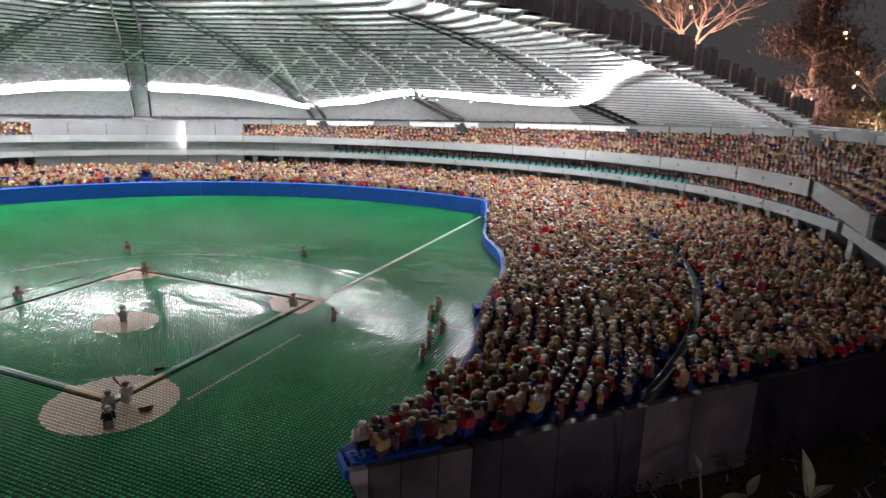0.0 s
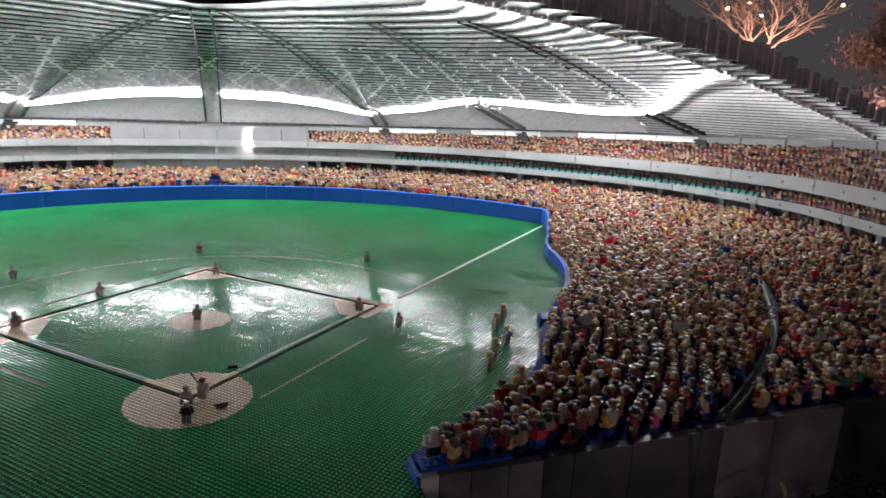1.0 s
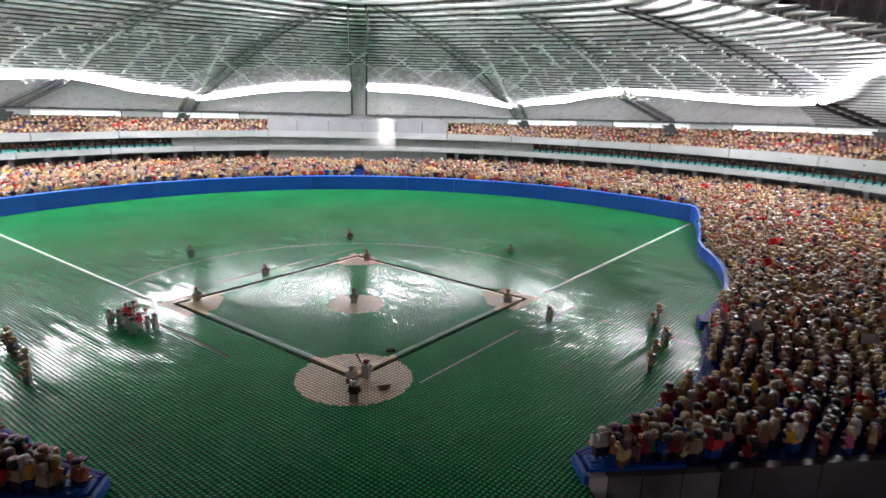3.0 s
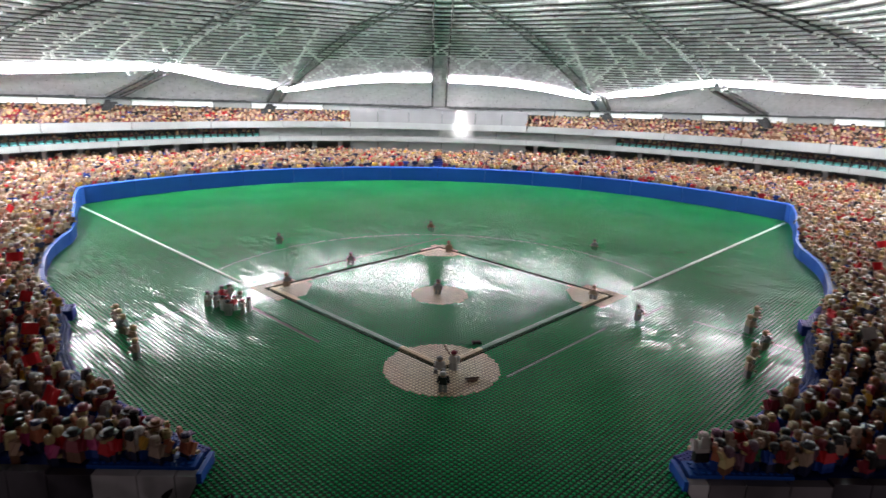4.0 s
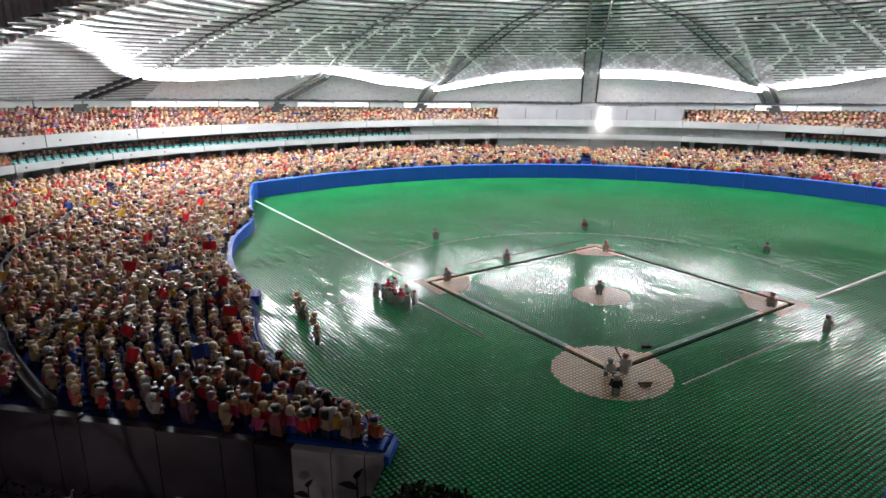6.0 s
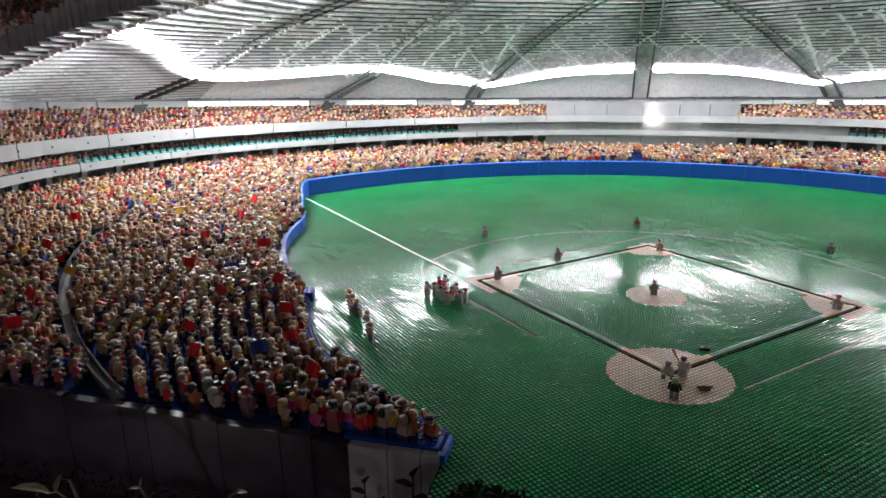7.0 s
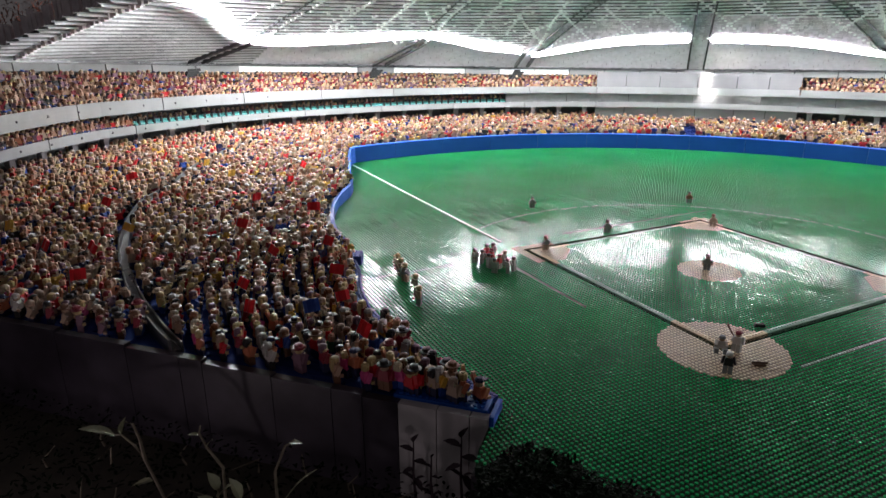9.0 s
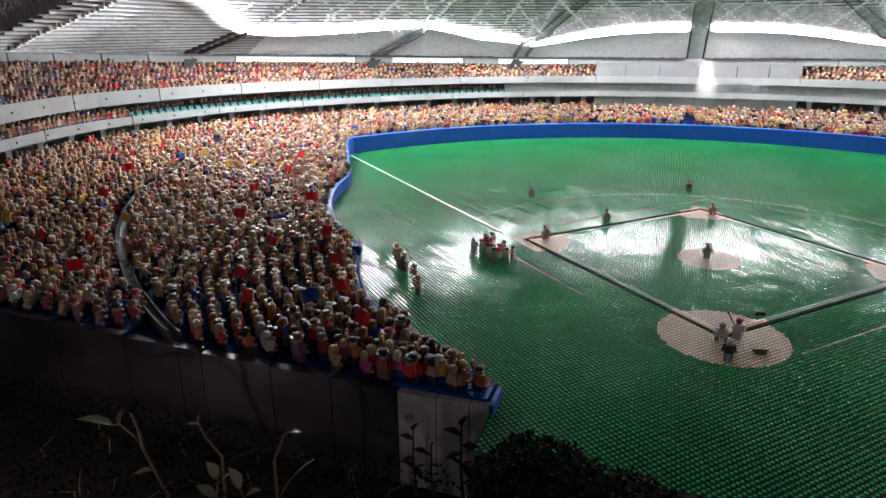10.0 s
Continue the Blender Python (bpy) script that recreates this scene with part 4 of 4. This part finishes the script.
tagged(new("seated_toys", repeat_mesh("seated_toys", [(arrays(shade), np.array(pos), np.array(yaw), np.ones(len(pos)))], TOY)), "dark little toy figures in front of the middle tier's teal seats", "toy crowd", kind="stuff")


# ---- players and others on the field ----
def player(x, y, yaw, shirt, trousers, hat, crouch=0.0, bat=False, size=0.68):
    g = Geo()
    sk = TI["nougat"]
    dz = -0.006 * crouch
    for dx in (-0.0045, 0.0045):
        g.box((dx * (1 + 0.8 * crouch), -0.002 * crouch, 0.008 + dz * 0.5), (0.0075, 0.0085 + 0.006 * crouch, 0.016 + dz), TI[trousers])
    g.box((0, -0.002 * crouch, 0.0235 + dz), (0.0165, 0.0090, 0.0150), TI[shirt], Matrix.Rotation(radians(18 * crouch), 3, "X"), 0.74)
    for sx in (-1, 1):
        m = Matrix.Rotation(radians(-sx * 18), 3, "Y") @ Matrix.Rotation(radians(35 + 30 * crouch), 3, "X")
        g.box((sx * 0.0095, -0.004, 0.0235 + dz), (0.0044, 0.0052, 0.0135), TI[shirt], m)
        g.box((sx * 0.0108, -0.0095, 0.0185 + dz), (0.0040, 0.0046, 0.0040), sk)
    g.lathe((0, -0.002 * crouch, 0.0315 + dz), [(0.0036, 0), (0.0050, 0.0014), (0.0050, 0.0078), (0.0038, 0.0090)], 10, sk)
    g.lathe((0, -0.002 * crouch, 0.0375 + dz), [(0.0058, -0.001), (0.0062, 0.0015), (0.0054, 0.0042), (0.0028, 0.0058)], 10, TI[hat])
    g.box((0, -0.0075, 0.0380 + dz), (0.0090, 0.0060, 0.0012), TI[hat])
    if bat:
        g.tube([(0.010, -0.010, 0.021), (0.020, -0.004, 0.040), (0.024, -0.001, 0.050)], [0.0011, 0.0017, 0.0024], 8, TI["brown"])
    ob = g.thing("toy_player", TOY, "plastic toy ball player figure standing on the green studs", "toy figure", "toy players on the field")
    ob.matrix_basis = Matrix.Translation((x, y, 0.0012)) @ Matrix.Rotation(radians(yaw), 4, "Z") @ Matrix.Scale(size, 4)
    return ob


# yaw 0 looks towards home, 180 towards centre field
player(0.001, -0.062, 175, "black", "grey", "white")
player(-0.003, -0.008, 180, "white", "grey", "grey", 1.0)
player(0.017, 0.004, 150, "white", "white", "maroon", 0, True)
player(-0.004, 0.326, 0, "grey", "grey", "black")
player(0.293, 0.318, -40, "tan", "grey", "brown", 0.4)
player(0.345, 0.212, 40, "grey", "grey", "black")
player(0.022, 0.626, 10, "tan", "tan", "brown", 0.3)
player(-0.194, 0.509, 20, "grey", "grey", "black", 0.3)
player(-0.298, 0.352, 40, "grey", "tan", "brown", 0.2)
player(-0.386, 0.665, 20, "grey", "grey", "black", 0.2)
player(-0.021, 0.835, 0, "brown", "grey", "black", 0.2)
player(0.381, 0.676, -15, "grey", "green", "black", 0.3)
for x, y, yaw, shirt, hat in ((-0.410, 0.237, 60, "white", "black"), (-0.395, 0.235, 90, "white", "black"), (-0.395, 0.268, 30, "red", "black"), (-0.386, 0.280, 100, "white", "black"), (-0.380, 0.246, -20, "red", "maroon"), (-0.377, 0.216, 140, "white", "black"), (-0.354, 0.241, -60, "white", "brown"), (-0.358, 0.219, -110, "red", "maroon"), (-0.339, 0.202, -80, "white", "maroon"), (-0.361, 0.194, 180, "white", "black"), (-0.331, 0.214, -100, "white", "black")):
    player(x, y, yaw, shirt, "white", hat, size=0.64)
for side, spots in ((1, ((0.436, -0.002, 80, "tan"), (0.467, 0.047, 70, "tan"), (0.509, 0.096, 20, "grey"), (0.517, 0.164, 100, "tan"), (0.549, 0.207, 60, "tan"))), (-1, ((0.437, 0.018, 80, "tan"), (0.460, 0.064, 70, "tan"), (0.496, 0.107, 20, "grey"), (0.513, 0.130, 100, "tan"), (0.527, 0.150, 60, "tan")))):
    for x, y, yaw, shirt in spots:
        player(side * x, y, side * yaw, shirt, "grey" if shirt == "tan" else "tan", "yellow", size=0.76)

# loose things by the plate
g = Geo()
g.box((0, 0, 0.0018), (0.020, 0.012, 0.0034)).tube([(-0.012, 0.004, 0.0045), (0.014, -0.002, 0.0052)], [0.0013, 0.0021], 8)
ob = g.thing("bat_rack", TAN_DARK, "small brown bat lying on a low brown block beside the plate", "bat")
ob.matrix_basis = Matrix.Translation((0.041, -0.028, 0.0010)) @ Matrix.Rotation(radians(20), 4, "Z") @ Matrix.Scale(0.7, 4)
g = Geo()
g.box((0, 0, 0.003), (0.022, 0.009, 0.006), 0, None, 0.8)
ob = g.thing("glove_box", GREEN_DARK, "small dark block lying on the infield", "block")
ob.matrix_basis = Matrix.Translation((0.056, 0.097, 0.0010)) @ Matrix.Rotation(radians(10), 4, "Z") @ Matrix.Scale(0.7, 4)

# ---- flags and boards held up in the crowd ----
FLAG = [material("red_flag_plastic", (0.62, 0.012, 0.02), rough=0.45, spec=0.3), TOY[TI["bright"]], TOY[TI["white"]], TOY[TI["blue"]], TOY[TI["pink"]]]
frn = random.Random(8)
spots = [(-0.43, -0.20, 0), (-0.50, -0.11, 0), (-0.56, -0.02, 0), (-0.60, -0.19, 0), (-0.66, -0.12, 0), (-0.70, 0.02, 0), (-0.64, 0.10, 0), (-0.83, 0.12, 0), (-0.92, 0.30, 0), (-0.98, -0.08, 0), (-0.90, -0.18, 0), (-1.06, -0.10, 0), (-1.15, 0.12, 0), (-1.1, 0.46, 1), (-1.02, 0.66, 0), (-1.22, 0.52, 1), (-0.96, 0.50, 0),
         (-0.52, -0.16, 3), (-1.0, 0.02, 1), (0.62, 0.02, 2), (0.75, -0.05, 2), (0.86, 0.36, 0), (0.98, 0.52, 0), (1.10, -0.05, 4), (1.16, -0.16, 4), (0.95, -0.14, 2), (0.88, -0.10, 1), (0.70, 0.25, 0), (-1.25, 0.30, 0), (-0.78, 0.30, 0), (-1.2, -0.05, 1), (1.2, 0.1, 0)]
for x, y, c in spots:
    az, r = math.degrees(math.atan2(x - CX, y - CY)), math.hypot(x - CX, y - CY)
    z = bowl_z(abs(az), r)
    if r < r_in(abs(az)) + 0.035:
        continue
    g = Geo()
    w, h = frn.uniform(0.019, 0.027), frn.uniform(0.013, 0.018)
    g.tube([(-w / 2, 0, -0.022), (-w / 2, 0, h)], 0.0009, 6, 1)
    pts = []
    for k in range(5):
        xx = -w / 2 + w * k / 4
        yy = 0.0016 * math.sin(k * 1.7)
        pts += [(xx, yy, 0), (xx, yy, h), (xx, yy + 0.0009, 0), (xx, yy + 0.0009, h)]
    for k in range(4):
        a, b = 4 * k, 4 * k + 4
        g.add([pts[i] for i in (a, a + 1, a + 2, a + 3, b, b + 1, b + 2, b + 3)], [(0, 4, 5, 1), (2, 3, 7, 6), (1, 5, 7, 3), (0, 2, 6, 4)], 0)
    name = ["red", "yellow", "white", "blue", "magenta"][c]
    ob = g.thing("flag", [FLAG[c], GREY_DARK], f"small {name} plastic flag held up above the toy crowd", "flag", group="flags in the crowd")
    ob.matrix_basis = Matrix.Translation((x, y, z + 0.043)) @ Matrix.Rotation(frn.uniform(-0.5, 0.5), 4, "Z") @ Matrix.Rotation(radians(-25), 4, "X") @ Matrix.Rotation(frn.uniform(-0.3, 0.3), 4, "Y")

# the flat blue board at the end of the stand
g = Geo()
g.box((0, 0, 0.009), (0.022, 0.003, 0.017)).box((0, 0.003, 0.002), (0.010, 0.008, 0.004))
ob = g.thing("blue_board", BLUE_DARK, "small dark blue board standing at the front of the stand", "board")
ob.matrix_basis = Matrix.Translation((-0.352, -0.176, 0.016)) @ Matrix.Rotation(radians(-12), 4, "Z")

# ---- the cut ends of the stands ----
for side in (-1, 1):
    end = empty("stand_end", "dark smooth end wall of the stand, painted pale at its lit inner corner", "end wall", group="stand ends")
    cuts = [0.25, 0.272, 0.310, 0.356, 0.40, 0.44, 0.52, 0.62, 0.655, 0.74, 0.86, 1.0, 1.2, 1.4, 1.56]
    for a, b in zip(cuts, cuts[1:]):
        tops = []
        for x in (a, b):
            az, r = math.degrees(math.atan2(x, CUT_Y - CY)), math.hypot(x, CUT_Y - CY)
            tops.append(math.floor(bowl_z(az, r) / 0.0032) * 0.0032 + (0.002 if x < 0.62 else 0.004))
        h = max(tops)
        g = Geo()
        g.box((side * (a + b) / 2, CUT_Y - 0.004, (GROUND_Z + h) / 2), (b - a - 0.0012, 0.012, h - GROUND_Z))
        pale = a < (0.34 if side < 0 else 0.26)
        part("panel", g, CONCRETE if pale else DIM_PANEL if side > 0 and (a < 0.40 or 0.64 < a < 0.8) else BLACK, end, "grey panel painted pale for the lamp's light" if pale else "")
    g = Geo()
    g.box((side * 0.2475, CUT_Y + 0.010, (GROUND_Z + 0.012) / 2), (0.005, 0.040, 0.012 - GROUND_Z))
    part("edge", g, BLUE, end, "blue edge strip")
    # loose studs along the top of the front blocks
    g = Geo()
    g.box((side * 0.31, CUT_Y + 0.014, 0.006), (0.11, 0.026, 0.0128))
    for k in range(13):
        for j in range(3):
            g.lathe((side * (0.262 + 0.008 * k), CUT_Y + 0.006 + 0.008 * j, 0.0122), [(0.0024, 0), (0.0024, 0.0018)], 8)
    part("studded_block", g, BLUE, end, "dark blue studded blocks along the top")

# ---- planting in front of the model ----
def leaf_geo(g, p, d, length, width, mi=0, curl=0.25):
    """A pointed leaf blade, folded along its midrib."""
    d = d.normalized()
    side = d.cross(Vector((0, 0, 1)))
    side = side.normalized() if side.length > 0.1 else Vector((1, 0, 0))
    up = side.cross(d)
    pts = []
    for t, w in ((0, 0.12), (0.25, 0.8), (0.5, 1.0), (0.75, 0.7), (1, 0.03)):
        c = p + d * length * t - up * (curl * length * t * t)
        pts += [c - side * width * w / 2 + up * width * 0.12 * w, c, c + side * width * w / 2 + up * width * 0.12 * w]
    faces = []
    for k in range(4):
        a, b = 3 * k, 3 * k + 3
        faces += [(a, a + 1, b + 1, b), (a + 1, a + 2, b + 2, b + 1)]
    g.add(pts, faces, mi)


lrn = random.Random(17)


def hedge(name, x0, x1, y0, y1, top, count, label):
    plant = empty(name, label, "hedge", at=(0, 0, 0))
    g, st = Geo(), Geo()
    for k in range(count):
        x, y = lrn.uniform(x0, x1), lrn.uniform(y0, y1)
        crest = float(np.interp(x, (-0.236, -0.215, -0.18, -0.14, -0.1, -0.05, 0.0, 0.3), (0.008, 0.030, 0.039, 0.030, 0.017, 0.003, -0.009, -0.009))) if name == "hedge" else 0.0
        z = GROUND_Z + (top + crest - GROUND_Z) * (1 - lrn.random() ** 2.5 * 0.9) + 0.003 * math.sin(x * 60) + 0.002 * math.sin(x * 123 + 1)
        d = Vector((lrn.gauss(0, 1), lrn.gauss(0, 1), abs(lrn.gauss(0.3, 0.5))))
        leaf_geo(g, Vector((x, y, z)), d, lrn.uniform(0.005, 0.010), lrn.uniform(0.002, 0.004))
    for k in range(int((x1 - x0) / 0.02)):
        x = x0 + 0.02 * k + lrn.uniform(0, 0.02)
        y = lrn.uniform(y0, y1)
        st.tube([(x, y, GROUND_Z), (x + lrn.gauss(0, 0.006), y + lrn.gauss(0, 0.006), (GROUND_Z + top) / 2), (x + lrn.gauss(0, 0.012), y + lrn.gauss(0, 0.012), top - 0.008)], [0.0016, 0.0012, 0.0006], 5)
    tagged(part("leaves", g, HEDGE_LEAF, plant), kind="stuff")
    tagged(part("twig_mass", st, STEM, plant), kind="stuff")


hedge("hedge", -0.236, 0.27, -0.385, -0.340, 0.000, 17000, "low dark green hedge along the front of the field")
hedge("ground_cover", -1.1, -0.27, -0.50, -0.27, -0.078, 2600, "dark low plants in front of the stand's end")
hedge("ground_cover", 0.27, 1.2, -0.50, -0.27, -0.085, 2200, "dark low plants in front of the stand's end")


def sprig(path, leaves, label, stem=STEM, leaf=LEAF_PALE):
    """A thin bent stem with single pale leaves."""
    ob = empty("sprig", label, "plant", group="sprigs in front of the stands")
    g = Geo()
    n = len(path)
    g.tube(path, [0.0022 - 0.0014 * k / (n - 1) for k in range(n)], 7)
    part("stem", g, stem, ob)
    for p, d, length, width in leaves:
        h = Geo()
        leaf_geo(h, Vector(p), Vector(d), length, width)
        part("leaf", h, leaf, ob)


sprig([(-0.575, -0.38, GROUND_Z), (-0.588, -0.38, -0.104), (-0.612, -0.38, -0.045), (-0.622, -0.38, -0.030), (-0.640, -0.38, -0.018), (-0.650, -0.38, -0.022)],
      [((-0.650, -0.38, -0.022), (-1, 0.1, 0.1), 0.062, 0.014), ((-0.640, -0.38, -0.018), (0.2, 0, 1), 0.026, 0.010), ((-0.606, -0.38, -0.072), (-1, -0.2, -0.1), 0.028, 0.013)], "thin bare stem with a long pale leaf")
sprig([(-0.612, -0.38, -0.045), (-0.614, -0.38, -0.020), (-0.620, -0.38, -0.001), (-0.630, -0.38, 0.000)], [], "short bent twig at the top of a stem")
sprig([(-0.512, -0.38, GROUND_Z), (-0.510, -0.38, -0.084), (-0.507, -0.38, -0.030), (-0.524, -0.38, -0.010), (-0.532, -0.38, 0.006), (-0.529, -0.38, 0.016)],
      [((-0.532, -0.38, 0.004), (-1, 0, 0.05), 0.016, 0.006), ((-0.524, -0.38, -0.008), (0.4, 0, 0.8), 0.014, 0.006)], "thin bare stem with small pale tips")
sprig([(-0.446, -0.38, GROUND_Z), (-0.444, -0.38, -0.062), (-0.443, -0.38, -0.020), (-0.428, -0.38, 0.014), (-0.416, -0.38, 0.024)],
      [((-0.441, -0.38, -0.066), (0.45, 0, 1), 0.078, 0.012), ((-0.424, -0.38, 0.018), (1, 0, 0.5), 0.016, 0.007)], "thin stem with a long narrow pale leaf")
sprig([(0.66, -0.38, GROUND_Z), (0.648, -0.38, -0.04), (0.637, -0.38, 0.010)], [((0.641, -0.38, -0.01), (-0.2, 0, 1), 0.036, 0.010)], "thin stem with a narrow pale leaf")
sprig([(0.74, -0.38, GROUND_Z), (0.735, -0.38, -0.075), (0.72, -0.38, -0.055)], [((0.728, -0.38, -0.060), (-1, 0.1, 0.05), 0.052, 0.020), ((0.728, -0.38, -0.060), (0.3, 0, 1), 0.030, 0.014)], "low stem with broad pale leaves")
sprig([(0.845, -0.38, GROUND_Z), (0.842, -0.38, -0.09), (0.836, -0.38, -0.07)], [((0.840, -0.38, -0.092), (-0.05, 0, 1), 0.066, 0.024), ((0.846, -0.38, -0.095), (0.9, 0, 0.5), 0.045, 0.016), ((0.836, -0.38, -0.095), (-0.6, 0, 0.6), 0.035, 0.012)], "upright plant with pointed pale leaves")

sprig([(-0.517, -0.40, GROUND_Z), (-0.513, -0.40, -0.090), (-0.502, -0.40, -0.058), (-0.499, -0.40, -0.040)],
      [((-0.513, -0.40, -0.086), (0.8, 0.1, 0.7), 0.026, 0.014), ((-0.505, -0.40, -0.066), (-0.8, 0, 0.6), 0.024, 0.013), ((-0.500, -0.40, -0.050), (0.5, 0, 0.9), 0.024, 0.016), ((-0.499, -0.40, -0.042), (-0.3, 0, 1), 0.022, 0.014)], "low leafy plant in front of the stand's end")
sprig([(-0.472, -0.395, GROUND_Z), (-0.470, -0.395, -0.080), (-0.477, -0.395, -0.050)],
      [((-0.471, -0.395, -0.084), (-0.8, 0.1, 0.6), 0.028, 0.012), ((-0.474, -0.395, -0.062), (0.7, 0, 0.8), 0.026, 0.014), ((-0.477, -0.395, -0.052), (-0.2, 0, 1), 0.026, 0.015)], "low leafy plant in front of the stand's end")

# dark stems close against the stand's pale corner, added in place of plant shadows
for x, top, tall in ((-0.333, -0.030, 1.0), (-0.312, -0.046, 0.55), (-0.277, -0.012, 1.25)):
    low = [((x, -0.276, top - 0.050), (side * 0.7, -0.1, 0.7), 0.016, 0.007) for side in (-1, 1)]
    high = [((x, -0.276, top - 0.012 * j), (dx, -0.15, dz), 0.017 * tall, 0.010 * tall) for j, (dx, dz) in enumerate(((0.2, 0.9), (-0.8, 0.5), (0.9, 0.2), (-0.9, -0.2), (0.7, -0.6)))]
    sprig([(x + 0.003, -0.278, GROUND_Z), (x - 0.001, -0.276, (GROUND_Z + top) / 2), (x, -0.276, top + 0.004)], low + high, "thin dark plant shape standing in for a plant's shadow on the end panel", SHADOW_LEAF, SHADOW_LEAF)

# ---- trees beyond the model, lit from below ----
def bulbs(tree, spots):
    for p in spots:
        part("fairy_light", Geo().lathe(p, [(0.004, -0.009), (0.011, 0), (0.004, 0.009)], 8), BULB, tree, "tiny warm light")


def bare_tree(base, height, label, seed, lamps=0, lean=(0, 0), stems=1):
    rt = random.Random(seed)
    tree = empty("tree", label, "tree", group="trees behind the model")
    g = Geo()

    def grow(p, d, length, rad, depth):
        path, radii = [p], [rad]
        for k in range(4):
            d = (d + Vector((rt.gauss(0, 0.16), rt.gauss(0, 0.16), rt.gauss(0.05, 0.08)))).normalized()
            p = p + d * length / 4
            path.append(p)
            radii.append(rad * (1 - 0.14 * (k + 1)))
            if depth and k > 0:
                for _ in range(2 if depth > 2 else 1):
                    e = (d + Vector((rt.gauss(0, 0.7), rt.gauss(0, 0.7), rt.gauss(0.1, 0.4)))).normalized()
                    grow(p, e, length * rt.uniform(0.5, 0.75), rad * 0.5, depth - 1)
        g.tube(path, radii, 6 if depth > 1 else 4)
        ends.append(path[-1])
    g.tube([(base[0], base[1], GROUND_Z), base], [height * 0.045, height * 0.035], 8)
    ends = []
    for k in range(stems):
        a = k * 2.4 + seed
        grow(Vector(base), Vector((0.75 * math.cos(a), 0.75 * math.sin(a), 1)).normalized() if stems > 1 else Vector((*lean, 1)).normalized(), height, height * 0.035, 4 if stems == 1 else 3)
    bulbs(tree, rt.sample(ends, lamps))
    part("trunk", g, BARK, tree)
    return tree


def leafy_tree(base, height, width, label, seed, count, lamps=0, leaf=LEAF):
    rt = random.Random(seed)
    tree = empty("tree", label, "tree", group="trees behind the model")
    g, t = Geo(), Geo()
    base = Vector(base)
    t.tube([base, base + Vector((0.03, 0, height * 0.5)), base + Vector((0, 0, height * 0.95))], [height * 0.018, height * 0.012, height * 0.004], 8)
    tips = []
    for k in range(46):
        h = height * rt.uniform(0.18, 0.95)
        a = rt.uniform(0, 2 * math.pi)
        reach = width * (1.05 - h / height) * rt.uniform(0.45, 1.0) + 0.05
        p0 = base + Vector((0, 0, h))
        p1 = p0 + Vector((math.cos(a) * reach, math.sin(a) * reach, reach * rt.uniform(-0.1, 0.35)))
        t.tube([p0, (p0 + p1) / 2 + Vector((0, 0, 0.02)), p1], [height * 0.009, height * 0.006, height * 0.002], 5)
        tips += [p0.lerp(p1, f) for f in (0.5, 0.7, 0.85, 1.0)]
    for k in range(count):
        p = rt.choice(tips) + Vector((rt.gauss(0, 0.07), rt.gauss(0, 0.07), rt.gauss(0, 0.05)))
        d = Vector((rt.gauss(0, 1), rt.gauss(0, 1), rt.gauss(0, 0.6)))
        leaf_geo(g, p, d, rt.uniform(0.03, 0.06), rt.uniform(0.005, 0.009))
    part("trunk", t, BARK, tree)
    part("crown", g, leaf, tree)
    bulbs(tree, rt.sample(tips, lamps))


def lamp_at(p, power, color, size=0.12, label="warm garden lamp at the foot of a tree"):
    d = bpy.data.lights.new("garden_lamp", "POINT")
    d.energy, d.color, d.shadow_soft_size = power * (SCALE / 1.5) ** 2, color, size
    ob = tagged(new("garden_lamp", d), label, "lamp", "garden lamps")
    ob.location = p


WARM = (1.0, 0.60, 0.45)
bare_tree((3.51, 2.76, 0.74), 0.29, "bare branching tree lit warm pink from below", 3, 6, stems=6)
leafy_tree((4.0, 2.2, GROUND_Z), 1.75, 0.46, "dark brown-green evergreen tree with warm lights in its branches", 6, 26000, 9, LEAF_BROWN)
bare_tree((4.30, 1.86, 0.34), 0.26, "pale-barked tree lit warm from below", 9, 2, stems=3)
leafy_tree((4.26, 1.84, GROUND_Z), 0.60, 0.13, "yellow-green shrub lit from below", 12, 2500)
leafy_tree((-2.90, 2.1, GROUND_Z), 1.35, 0.85, "brown leafy tree lit dim red from below", 14, 18000, 0, LEAF_BROWN)
lamp_at((3.3, 2.5, 0.60), 120, WARM)
lamp_at((3.66, 1.95, 0.40), 62, (1.0, 0.72, 0.66))
lamp_at((4.02, 1.72, 0.28), 30, (1.0, 0.84, 0.5))
lamp_at((-2.85, 1.55, 0.45), 9, (1.0, 0.52, 0.42))
for side in (-1, 1):
    lamp_at((side * 0.72, -0.60, -0.075), 0.95 if side < 0 else 0.85, (1.0, 0.82, 0.88), 0.012, "small garden lamp on the path in front of the model")
lamp_at((0.24, -0.94, 0.030), 2.4, (1.0, 0.86, 0.88), 0.030, "white garden lamp on a low stake in front of the model")
d = bpy.data.lights.new("garden_spotlight", "SPOT")
d.energy, d.color, d.shadow_soft_size, d.spot_size, d.spot_blend = 36.0, (1.0, 0.93, 0.93), 0.030, radians(7.5), 0.5
ob = tagged(new("garden_spotlight", d), "narrow white spotlight on a stake, aimed into the model", "lamp", "garden lamps")
ob.matrix_basis = look((0.27, -0.92, 0.035), (0.08, 1.85, 0.21))


# ---- to true size ----
for ob in list(scene.objects):
    if ob.parent is None and ob is not cam:
        ob.matrix_basis = Matrix.Scale(SCALE, 4) @ ob.matrix_basis
        if ob.type == "LIGHT":
            ob.scale = (1, 1, 1)
